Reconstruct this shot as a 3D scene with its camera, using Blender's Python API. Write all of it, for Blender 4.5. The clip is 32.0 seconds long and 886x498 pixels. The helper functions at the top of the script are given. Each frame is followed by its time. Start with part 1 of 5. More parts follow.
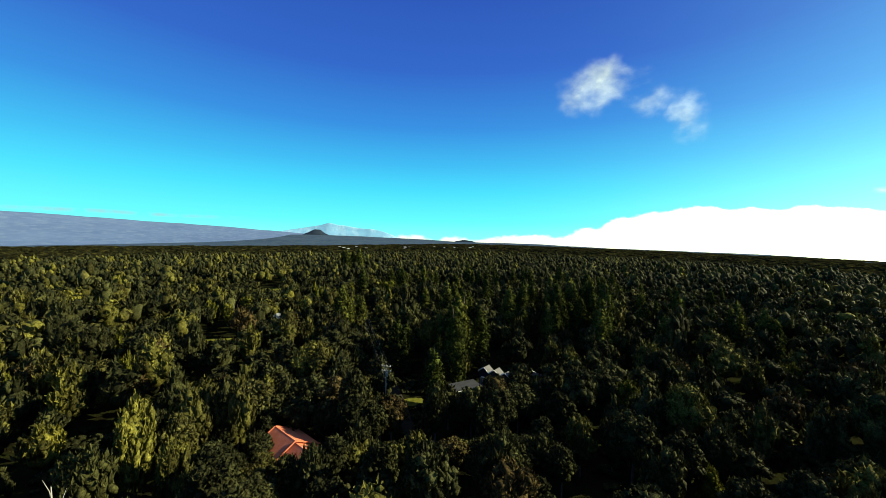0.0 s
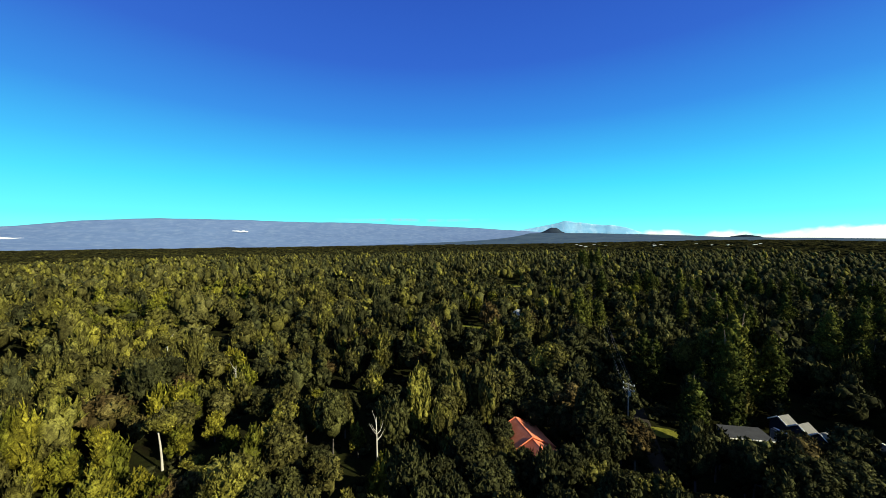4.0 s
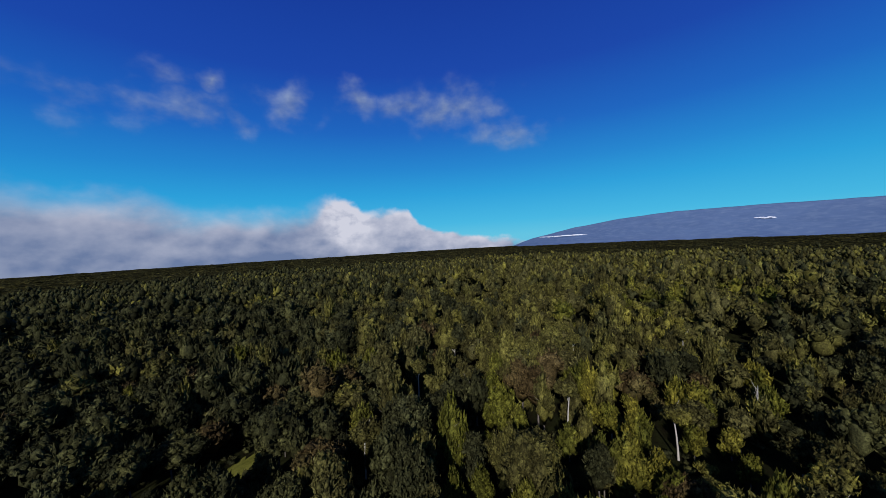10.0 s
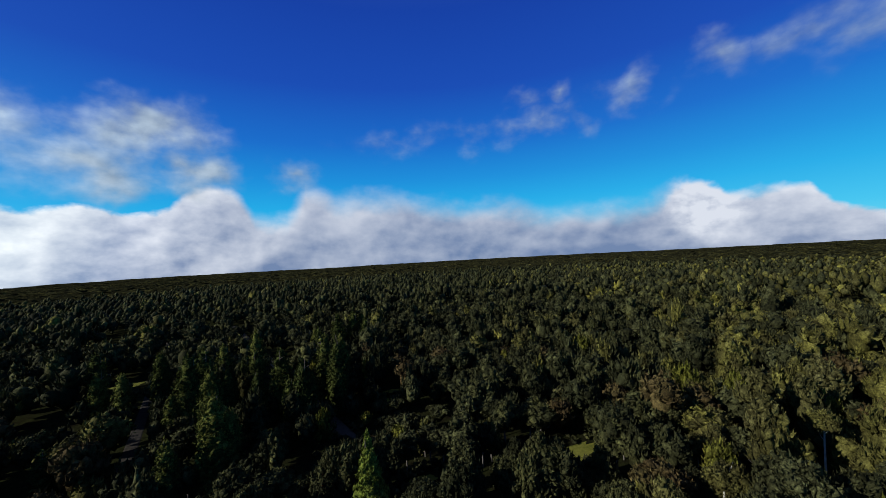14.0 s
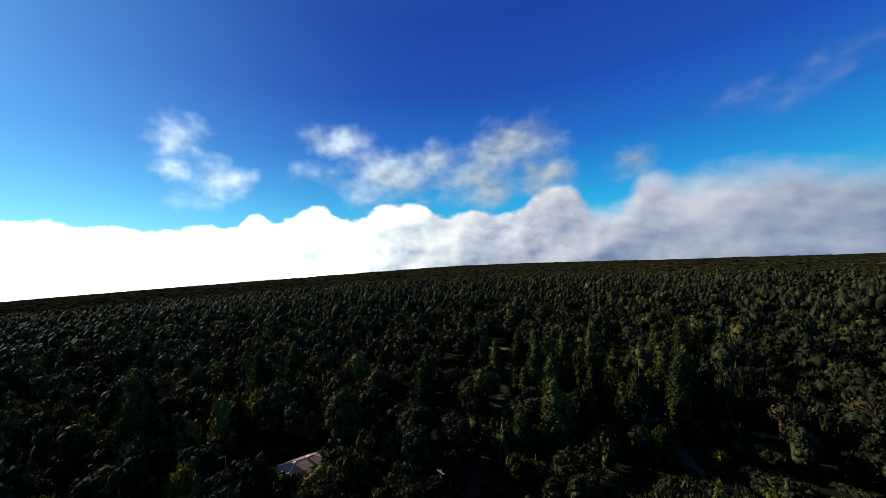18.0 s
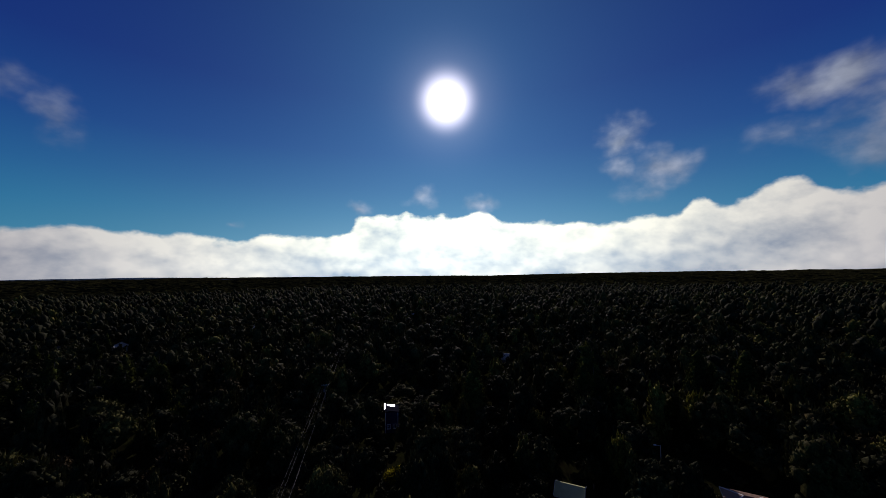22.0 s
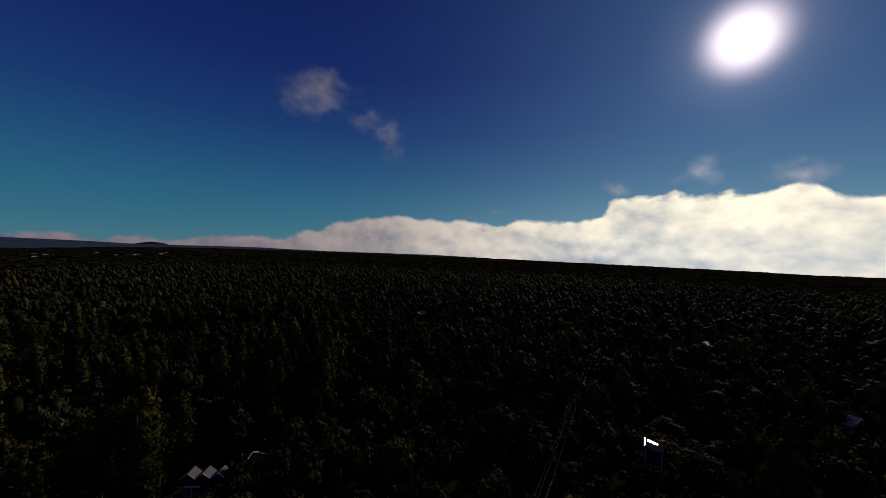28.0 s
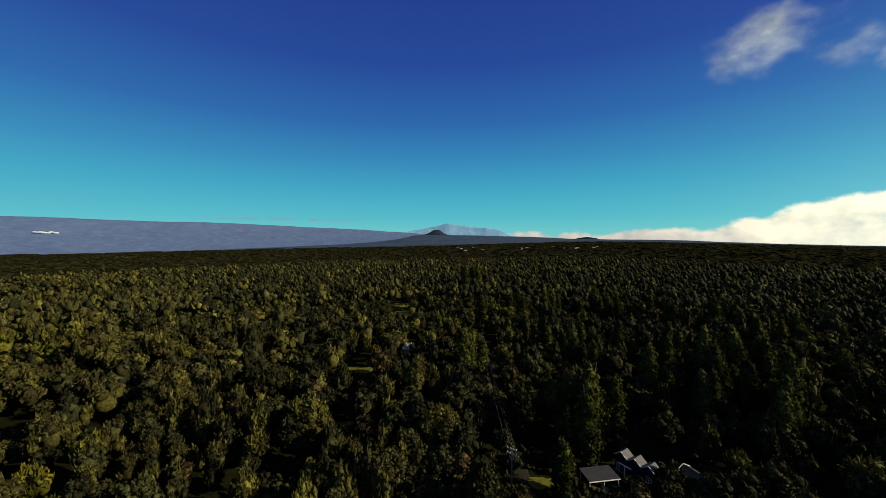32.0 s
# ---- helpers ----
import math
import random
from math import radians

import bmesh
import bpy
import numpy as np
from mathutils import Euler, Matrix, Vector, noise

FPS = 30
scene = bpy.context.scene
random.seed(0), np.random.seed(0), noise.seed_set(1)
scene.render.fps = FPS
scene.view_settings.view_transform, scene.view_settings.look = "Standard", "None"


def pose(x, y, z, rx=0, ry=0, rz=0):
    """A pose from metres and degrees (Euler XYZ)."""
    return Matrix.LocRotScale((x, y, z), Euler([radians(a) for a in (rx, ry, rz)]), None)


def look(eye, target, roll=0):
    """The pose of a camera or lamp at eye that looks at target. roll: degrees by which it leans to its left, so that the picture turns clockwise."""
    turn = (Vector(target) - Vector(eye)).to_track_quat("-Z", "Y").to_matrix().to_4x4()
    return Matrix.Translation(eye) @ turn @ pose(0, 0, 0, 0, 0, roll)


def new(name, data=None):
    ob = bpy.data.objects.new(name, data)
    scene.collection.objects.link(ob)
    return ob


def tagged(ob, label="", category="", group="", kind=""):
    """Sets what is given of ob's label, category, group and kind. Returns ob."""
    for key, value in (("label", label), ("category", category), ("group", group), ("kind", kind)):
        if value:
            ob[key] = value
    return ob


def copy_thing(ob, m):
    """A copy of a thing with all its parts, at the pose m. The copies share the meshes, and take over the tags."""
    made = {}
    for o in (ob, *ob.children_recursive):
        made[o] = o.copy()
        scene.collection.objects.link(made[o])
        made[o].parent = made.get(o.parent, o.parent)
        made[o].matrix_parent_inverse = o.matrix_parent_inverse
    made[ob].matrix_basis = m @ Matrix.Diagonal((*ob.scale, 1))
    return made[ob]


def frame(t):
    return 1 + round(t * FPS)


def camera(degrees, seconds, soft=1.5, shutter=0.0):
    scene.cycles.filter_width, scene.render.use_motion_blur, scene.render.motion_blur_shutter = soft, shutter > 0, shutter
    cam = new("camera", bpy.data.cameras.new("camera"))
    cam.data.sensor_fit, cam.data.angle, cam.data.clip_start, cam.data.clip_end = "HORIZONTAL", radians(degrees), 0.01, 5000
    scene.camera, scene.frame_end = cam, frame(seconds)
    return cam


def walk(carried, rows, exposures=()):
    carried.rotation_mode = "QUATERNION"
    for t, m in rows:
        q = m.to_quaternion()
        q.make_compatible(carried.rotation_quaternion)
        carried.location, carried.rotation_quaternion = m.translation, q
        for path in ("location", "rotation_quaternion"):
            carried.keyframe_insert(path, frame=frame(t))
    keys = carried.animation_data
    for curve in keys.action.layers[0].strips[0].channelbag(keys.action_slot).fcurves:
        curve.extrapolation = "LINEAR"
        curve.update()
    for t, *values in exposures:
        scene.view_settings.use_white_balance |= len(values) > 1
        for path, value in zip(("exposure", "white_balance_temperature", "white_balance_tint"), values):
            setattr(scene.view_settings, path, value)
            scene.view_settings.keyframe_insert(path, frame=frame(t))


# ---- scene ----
def shot(t, x, y, z, yaw, pitch, roll):
    """One row of the path: the yaw counts from +y towards -x, in degrees."""
    a, b = radians(yaw), radians(pitch)
    way = Vector((-math.sin(a) * math.cos(b), math.cos(a) * math.cos(b), math.sin(b)))
    eye = Vector((x, y, z))
    return t, look(eye, eye + way * 100, roll)


cam = camera(103.3, 32.0, soft=0.75)
PATH = [
    (0.0, -0.00, -0.00, -0.00, 0.00, -1.40, 0.92),
    (0.5, 0.01, -0.04, 0.21, 4.30, -1.48, 0.62),
    (1.0, 0.01, -0.08, 0.42, 9.29, -1.63, 0.41),
    (1.5, 0.02, -0.12, 0.63, 14.68, -1.75, 0.31),
    (2.0, 0.04, -0.15, 0.84, 19.84, -1.82, 0.19),
    (2.5, 0.07, -0.18, 1.05, 24.48, -1.92, 0.10),
    (4.5, 0.25, -0.21, 1.84, 41.88, -1.94, -0.49),
    (5.0, 0.24, -0.19, 2.02, 46.93, -1.91, -0.72),
    (5.5, 0.22, -0.16, 2.20, 52.43, -1.91, -0.89),
    (6.0, 0.18, -0.13, 2.38, 58.44, -1.94, -1.13),
    (6.5, 0.14, -0.09, 2.59, 64.64, -1.95, -1.33),
    (7.0, 0.10, -0.05, 2.82, 71.09, -1.92, -1.56),
    (7.5, 0.07, 0.00, 3.07, 77.48, -1.88, -1.84),
    (8.0, 0.06, 0.06, 3.34, 83.84, -1.77, -2.19),
    (8.5, 0.05, 0.13, 3.61, 90.43, -1.57, -2.45),
    (9.0, 0.05, 0.21, 3.88, 97.16, -1.40, -2.71),
    (9.5, 0.06, 0.31, 4.16, 103.72, -1.26, -2.88),
    (10.0, 0.07, 0.43, 4.44, 109.97, -1.07, -3.11),
    (10.5, 0.06, 0.56, 4.70, 116.38, -0.90, -3.27),
    (11.0, 0.03, 0.69, 4.95, 122.92, -0.73, -3.33),
    (11.5, -0.03, 0.82, 5.18, 129.53, -0.50, -3.43),
    (12.0, -0.09, 0.93, 5.41, 136.13, -0.24, -3.56),
    (12.5, -0.17, 1.00, 5.64, 142.40, 0.02, -3.59),
    (13.0, -0.26, 1.04, 5.87, 148.51, 0.28, -3.57),
    (13.5, -0.37, 1.04, 6.12, 154.84, 0.49, -3.48),
    (14.0, -0.48, 1.02, 6.37, 161.90, 0.69, -3.41),
    (14.5, -0.59, 1.00, 6.65, 167.76, 0.89, -3.32),
    (15.0, -0.69, 0.97, 6.94, 174.71, 1.09, -3.41),
    (15.5, -0.79, 0.93, 7.25, 180.66, 1.23, -3.21),
    (17.5, -1.29, 0.52, 8.90, 206.15, 1.78, -2.89),
    (18.0, -1.50, 0.35, 9.13, 213.03, 1.94, -2.72),
    (18.5, -1.70, 0.17, 9.31, 219.01, 2.05, -2.55),
    (19.0, -1.90, -0.03, 9.47, 226.83, 2.16, -2.33),
    (19.5, -2.06, -0.26, 9.63, 234.21, 2.24, -2.09),
    (20.0, -2.20, -0.51, 9.77, 243.36, 2.33, -1.88),
    (20.5, -2.31, -0.77, 9.91, 251.04, 2.34, -1.62),
    (21.0, -2.40, -1.04, 10.03, 260.07, 2.33, -1.39),
    (21.5, -2.47, -1.29, 10.15, 268.12, 2.33, -1.13),
    (22.0, -2.52, -1.52, 10.28, 277.54, 2.29, -0.95),
    (22.5, -2.55, -1.73, 10.43, 285.81, 2.19, -0.79),
    (23.0, -2.56, -1.90, 10.65, 295.00, 2.06, -0.54),
    (23.5, -2.54, -2.03, 10.97, 298.91, 1.79, -0.45),
    (24.0, -2.48, -2.08, 11.41, 299.36, 1.52, -0.41),
    (24.5, -2.37, -2.05, 11.96, 298.53, 1.24, -0.36),
    (26.5, -0.76, 0.18, 16.50, 297.93, 0.71, 1.14),
    (27.0, -0.76, 0.47, 17.01, 302.56, 0.44, 1.14),
    (27.5, -0.83, 0.72, 17.40, 308.19, 0.08, 1.28),
    (28.0, -0.96, 0.94, 17.71, 316.75, -0.29, 1.26),
    (28.5, -1.12, 1.13, 17.96, 325.19, -0.66, 1.11),
    (29.0, -1.32, 1.30, 18.17, 334.89, -1.03, 0.87),
    (29.5, -1.53, 1.46, 18.35, 342.54, -1.27, 0.76),
    (30.0, -1.72, 1.61, 18.51, 350.68, -1.46, 0.56),
    (30.5, -1.89, 1.76, 18.64, 357.00, -1.66, 0.39),
    (31.0, -2.05, 1.92, 18.76, 364.37, -1.79, 0.14),
    (31.5, -2.20, 2.08, 18.86, 370.94, -1.96, -0.07),
    (32.0, -2.35, 2.24, 18.95, 378.78, -1.98, -0.28),
]
# seconds, stops, kelvin, tint
EXPOSURES = [
    (0.0, 1.22, 8250, -8), (3.0, 1.27, 7950, -6), (6.0, 0.85, 6900, 5), (9.0, 0.12, 6000, 18), (12.0, 0.15, 5950, 14), (14.0, 0.36, 5950, 11), (16.0, 0.55, 6150, 9),
    (19.0, 0.3, 6300, 12), (20.0, 0.1, 6300, 13), (21.0, -0.4, 6250, 20), (22.0, -1.05, 6200, 28), (23.0, -1.55, 6150, 36), (25.0, -1.7, 6200, 38),
    (28.0, -1.5, 6900, 34), (30.0, -0.74, 7400, 18), (31.0, -0.28, 7600, 12), (32.0, 0.22, 8000, 7),
]
walk(cam, [shot(*row) for row in PATH], EXPOSURES)

# ---------------------------------------------------------------- light
SUN_AZ, SUN_EL = 276.6, 25.1


def heading(az, el):
    """Unit direction; az in degrees from +y towards -x."""
    a, e = radians(az), radians(el)
    return Vector((-math.sin(a) * math.cos(e), math.cos(a) * math.cos(e), math.sin(e)))


sun_way = heading(SUN_AZ, SUN_EL)
sun_data = bpy.data.lights.new("sun", "SUN")
sun_data.energy, sun_data.angle, sun_data.color = 5.0, radians(0.53), (1.0, 0.93, 0.80)
sun_lamp = new("sun", sun_data)
sun_lamp.matrix_world = look(sun_way * 100, (0, 0, 0))


class Nodes:
    """Short hand for building a node tree."""

    def __init__(self, tree):
        self.tree = tree
        self.tree.nodes.clear()

    def add(self, kind, inputs=None, **settings):
        n = self.tree.nodes.new(kind)
        if "operation" in settings:
            n.operation = settings["operation"]
        if "use_clamp" in settings:
            n.use_clamp = settings["use_clamp"]
        if "interpolation_type" in settings:
            n.interpolation_type, n.clamp = settings["interpolation_type"], True
        if "data_type" in settings:
            n.data_type = settings["data_type"]
        if "blend_type" in settings:
            n.blend_type = settings["blend_type"]
        for key, value in (inputs or {}).items():
            if isinstance(value, bpy.types.NodeSocket):
                self.tree.links.new(value, n.inputs[key])
            else:
                n.inputs[key].default_value = value
        return n

    def math(self, op, a, b=0.0, c=0.0, clamp=False):
        return self.add("ShaderNodeMath", {0: a, 1: b, 2: c}, operation=op, use_clamp=clamp).outputs[0]

    def vec(self, op, a, b=(0, 0, 0)):
        n = self.add("ShaderNodeVectorMath", {0: a, 1: b}, operation=op)
        return n.outputs["Value"] if op in ("DISTANCE", "DOT_PRODUCT", "LENGTH") else n.outputs[0]

    def scale(self, a, f):
        return self.add("ShaderNodeVectorMath", {0: a, "Scale": f}, operation="SCALE").outputs[0]

    def noise(self, vector, scale, detail=4.0, rough=0.55, colour=False):
        n = self.add("ShaderNodeTexNoise", {"Vector": vector, "Scale": scale, "Detail": detail, "Roughness": rough})
        return n.outputs["Color" if colour else "Fac"]

    def ramp(self, fac, lo, hi, to0=0.0, to1=1.0, smooth=False):
        return self.add("ShaderNodeMapRange", {"Value": fac, "From Min": lo, "From Max": hi, "To Min": to0, "To Max": to1},
                        interpolation_type="SMOOTHSTEP" if smooth else "LINEAR", clamp=True).outputs[0]

    def mix(self, fac, a, b):
        n = self.add("ShaderNodeMix", {0: fac, 6: a, 7: b}, data_type="RGBA")
        return n.outputs[2]

    def times(self, a, b):
        n = self.add("ShaderNodeMix", {0: 1.0, 6: a, 7: b}, data_type="RGBA", blend_type="MULTIPLY")
        return n.outputs[2]


# top of the cloud bank: (azimuth, elevation) in degrees
BANK = [(0, 0.5), (6, 0.7), (20, 0.1), (60, -1.5), (94, -0.9), (99.3, -0.3), (105.6, 1.5), (113.4, 2.8), (115.5, 5.6), (122.7, 6.0),
        (126, 7.5), (128.5, 6.2), (132, 5.2), (141.4, 5.0), (147.5, 5.8), (154, 7.4), (161.3, 7.6), (169, 8.8), (178, 9.4), (182.5, 11.0),
        (185.5, 6.4), (189.5, 6.8), (195.5, 10.8), (200.8, 7.6), (205.7, 7.4), (212.2, 7.4), (220.3, 9.6), (227.7, 7.2), (232.6, 8.6),
        (238, 6.7), (241, 7.7), (244.1, 5.6), (251, 5.8), (268.6, 6.6), (271.7, 8.4), (274.8, 7.5), (289.8, 7.4), (291.8, 6.2), (296.3, 4.2),
        (305, 4.2), (315.8, 4.0), (329, 4.2), (333.5, 3.5), (337, 2.2), (342, 1.1), (348, 0.6), (360, 0.5)]
# loose clouds: azimuth, elevation, half width, half height in degrees, strength; those away from the sun, then those towards it
HIGH_WISPS = [(336.2, 21.8, 5.4, 3.0, 0.88), (325.6, 16.6, 2.6, 3.0, 0.62), (330.4, 19.2, 3.8, 2.4, 0.5),
              (115, 21.2, 4.8, 3.0, 0.60), (107.3, 20.6, 8.9, 4.1, 0.65), (99.4, 16.6, 7.2, 2.8, 0.56), (122.1, 22.7, 3.6, 3.0, 0.60), (132.5, 20.9, 4.8, 3.4, 0.60),
              (142, 22.8, 2.2, 1.6, 0.60), (138.6, 18.1, 3.1, 2.3, 0.56), (146, 19, 7.8, 2.8, 0.56), (147.2, 22.2, 3.6, 1.6, 0.46), (155, 17.8, 10.2, 3.2, 0.46), (168, 18, 9.0, 2.8, 0.38)]
SUN_WISPS = [(250, 16.8, 3.6, 3.0, 1.0), (249.7, 13.5, 2.6, 3.0, 0.7), (244.9, 12.9, 3.6, 3.0, 0.95), (247.3, 9.9, 4.2, 2.0, 0.55), (228.9, 19, 6.0, 2.7, 0.9),
             (232.5, 14.4, 5.2, 2.5, 0.5), (221.1, 13.4, 9.0, 4.4, 1.0), (213.6, 16.5, 5.6, 3.6, 0.9), (201.5, 17.2, 8.4, 4.4, 1.1), (208, 13.4, 8.0, 4.2, 0.9),
             (290.8, 8.9, 2.4, 1.4, 0.8), (280.9, 10.2, 3.0, 1.8, 0.8), (271.3, 9.4, 2.8, 1.8, 0.9), (308, 5.6, 1.6, 1.0, 0.6), (196, 12.5, 5.0, 3.4, 0.95), (205, 11.5, 6.0, 4.0, 0.95), (184, 12.6, 3.6, 2.6, 0.7)]


# colour of the clear air by height, from 5 degrees under the horizon to 75 over it
CLEAR_AIR = [(0.0, (0.22, 0.80, 1.08)), (0.07, (0.15, 0.83, 1.04)), (0.10, (0.07, 0.72, 1.04)), (0.16, (0.030, 0.54, 0.97)), (0.21, (0.022, 0.37, 0.87)),
             (0.28, (0.017, 0.20, 0.73)), (0.38, (0.015, 0.095, 0.56)), (0.5, (0.012, 0.066, 0.46)), (0.56, (0.022, 0.075, 0.44)), (0.66, (0.085, 0.14, 0.36)), (1.0, (0.14, 0.19, 0.33))]


def build_world():
    world = bpy.data.worlds.new("sky")
    scene.world = world
    world.use_nodes = True
    n = Nodes(world.node_tree)
    sky = n.add("ShaderNodeTexSky")
    sky.sky_type, sky.sun_disc, sky.sun_elevation, sky.sun_rotation = "NISHITA", False, radians(SUN_EL), radians(360 - SUN_AZ)
    sky.altitude, sky.air_density, sky.dust_density, sky.ozone_density = 1200.0, 1.0, 0.3, 1.5
    way = n.add("ShaderNodeTexCoord").outputs["Generated"]
    split = n.add("ShaderNodeSeparateXYZ", {0: way})
    x, y, z = split.outputs
    az = n.math("ARCTAN2", n.math("MULTIPLY", x, -1.0), y)
    az = n.math("FRACT", n.math("ADD", n.math("DIVIDE", az, 2 * math.pi), 1.0))
    el = n.math("MULTIPLY", n.math("ARCSINE", z), 180 / math.pi)
    # clear tropical air: deep blue above, cyan low down, laid over the physical sky
    clear = n.add("ShaderNodeValToRGB", {0: n.ramp(el, -5.0, 75.0)})
    stops = clear.color_ramp.elements
    stops[0].color, stops[1].color = (*CLEAR_AIR[0][1], 1), (*CLEAR_AIR[-1][1], 1)
    for spot, colour in CLEAR_AIR[1:-1]:
        stops.new(spot).color = (*colour, 1)
    base = n.mix(0.06, clear.outputs[0], n.scale(sky.outputs[0], 0.10))
    curve = n.add("ShaderNodeFloatCurve", {"Value": az})
    points = curve.mapping.curves[0].points
    points[0].location = (0.0, (BANK[0][1] + 2) / 16)
    points[1].location = (1.0, (BANK[-1][1] + 2) / 16)
    for a, e in BANK[1:-1]:
        points.new(a / 360, (e + 2) / 16)
    curve.mapping.update()
    top = n.math("MULTIPLY_ADD", curve.outputs[0], 16.0, -2.0)
    toward = n.math("MAXIMUM", n.vec("DOT_PRODUCT", way, tuple(sun_way)), 0.0)
    # billows along the edge; hazier and softer away from the sun
    stretched = n.vec("MULTIPLY", way, (1, 1, 1.5))
    sunward = tuple(Vector(sun_way) * 0.022 + Vector((0, 0, 0.016)))
    billow = n.noise(stretched, 9.0, 5.0, 0.52)
    shifted = n.noise(n.vec("ADD", stretched, sunward), 9.0, 5.0, 0.52)
    relief = n.math("SUBTRACT", billow, shifted)
    coarse = n.noise(stretched, 4.0, 3.0)
    hazy = n.ramp(n.vec("DISTANCE", way, tuple(heading(158, 5))), 0.35, 0.80, 1.0, 0.0, smooth=True)
    cumulus = n.ramp(n.vec("DISTANCE", way, tuple(heading(125.0, 4.6))), 0.03, 0.10, 1.0, 0.0, smooth=True)
    edge = n.math("ADD", n.math("SUBTRACT", top, el), n.math("MULTIPLY_ADD", billow, 5.0, -2.5))
    crisp = n.math("MULTIPLY", hazy, n.math("SUBTRACT", 1.0, cumulus))
    spread = n.math("MULTIPLY_ADD", crisp, 4.2, 0.9)
    bank = n.ramp(n.math("DIVIDE", n.math("ADD", edge, n.math("MULTIPLY_ADD", crisp, 1.8, 0.3)), spread), 0.0, 1.0, smooth=True)
    # light on the bank: white where billows face the light, lavender in their hollows, strongest under the sun
    glow = n.math("MULTIPLY_ADD", n.math("POWER", toward, 3.0), 3.9, 1.0)
    broad = n.noise(stretched, 5.0, 3.0, 0.5)
    top_lit = n.ramp(edge, 0.2, 6.5, 0.30, -0.12)
    face = n.math("ADD", n.math("MULTIPLY", relief, n.math("MULTIPLY_ADD", cumulus, 3.4, n.math("MULTIPLY_ADD", hazy, -1.2, 2.4))), n.math("MULTIPLY_ADD", broad, 1.3, -0.42))
    face = n.math("ADD", n.math("ADD", face, top_lit), n.math("MULTIPLY", cumulus, 0.85))
    dull = n.ramp(n.vec("DISTANCE", way, tuple(heading(150, 3.0))), 0.08, 0.55, 0.26, 0.0, smooth=True)
    face = n.math("SUBTRACT", face, dull)
    face = n.math("ADD", face, n.math("MULTIPLY", n.ramp(toward, 0.0, 0.55), 0.26))
    base_shade = n.math("MULTIPLY", n.ramp(n.math("ADD", el, n.math("MULTIPLY", coarse, 4.0)), 0.6, 2.6, 0.34, 0.0), n.ramp(coarse, 0.42, 0.60))
    face = n.math("SUBTRACT", face, base_shade)
    cloud = n.mix(n.ramp(face, -0.30, 0.85), (0.23, 0.315, 0.49, 1), (0.97, 0.98, 1.0, 1))
    cloud = n.times(n.scale(cloud, glow), n.mix(n.ramp(toward, 0.3, 0.9), (1, 1, 1, 1), (1.02, 1.06, 0.72, 1)))
    out = n.mix(bank, base, cloud)
    # loose clouds: torn lumps inside soft outlines
    chart = n.add("ShaderNodeCombineXYZ", {0: n.math("MULTIPLY", az, 360.0), 1: el, 2: 0.0}).outputs[0]
    warp = n.scale(n.vec("SUBTRACT", n.noise(way, 9.0, 3.0, 0.6, colour=True), (0.5, 0.5, 0.5)), 6.0)
    bent = n.vec("ADD", chart, warp)
    total = None
    for a, e, wide, high, power in HIGH_WISPS + SUN_WISPS:
        off = n.vec("MULTIPLY", n.vec("SUBTRACT", bent, (a, e, 0.0)), (1 / wide, 1 / high, 0.0))
        m = n.ramp(n.vec("LENGTH", off), 0.0, 1.5, power, 0.0)
        total = m if total is None else n.math("MAXIMUM", total, m)
    ragged = n.noise(n.vec("MULTIPLY", way, (1, 1, 1.5)), 13.0, 5.0, 0.50)
    ragged_off = n.noise(n.vec("ADD", n.vec("MULTIPLY", way, (1, 1, 1.5)), sunward), 13.0, 5.0, 0.50)
    dense = n.math("ADD", n.math("MULTIPLY", total, 1.6), n.math("MULTIPLY_ADD", ragged, 2.0, -1.30))
    dense = n.math("MULTIPLY", n.ramp(dense, -0.12, 1.45, smooth=True), n.ramp(total, 0.0, 0.30, smooth=True))
    dense = n.math("MULTIPLY", dense, n.ramp(total, 0.1, 0.8, 0.6, 0.95))
    lit = n.math("MULTIPLY_ADD", n.math("SUBTRACT", ragged, ragged_off), 1.3, 0.95)
    wisp_level = n.math("MULTIPLY", n.math("MULTIPLY_ADD", n.math("POWER", toward, 2.0), 0.9, 0.56), lit)
    out = n.mix(dense, out, n.scale((0.80, 0.95, 1.06), wisp_level))
    # thin grey cloud lying over the volcano
    gate = n.ramp(n.vec("DISTANCE", way, tuple(heading(42, 2.7))), 0.08, 0.22, 1.0, 0.0)
    flat = n.ramp(n.math("ABSOLUTE", n.math("SUBTRACT", el, n.math("MULTIPLY_ADD", coarse, 0.8, 2.35))), 0.08, 0.3, 1.0, 0.0)
    streak = n.math("MULTIPLY", n.math("MULTIPLY", gate, flat), n.ramp(n.noise(way, 22.0, 3.0), 0.38, 0.6))
    out = n.mix(n.math("MULTIPLY", streak, 0.6), out, (0.34, 0.42, 0.55, 1))
    # the sun and the bright air round it
    gap = n.vec("DISTANCE", way, tuple(sun_way))
    disc = n.math("MULTIPLY", n.math("POWER", n.ramp(gap, 0.010, 0.115, 1.0, 0.0, smooth=True), 2.2), 6.0)
    halo = n.math("MULTIPLY", n.math("POWER", n.ramp(gap, 0.03, 0.30, 1.0, 0.0), 5.0), 0.9)
    wide = n.math("MULTIPLY", n.math("POWER", n.ramp(gap, 0.0, 1.05, 1.0, 0.0), 2.5), 0.56)
    flare = n.scale((1.0, 0.98, 0.93), n.math("ADD", disc, halo))
    air = n.scale((0.24, 0.78, 1.0), wide)
    low = n.math("POWER", 2.718, n.math("MULTIPLY", n.math("MAXIMUM", el, 0.0), -0.17))
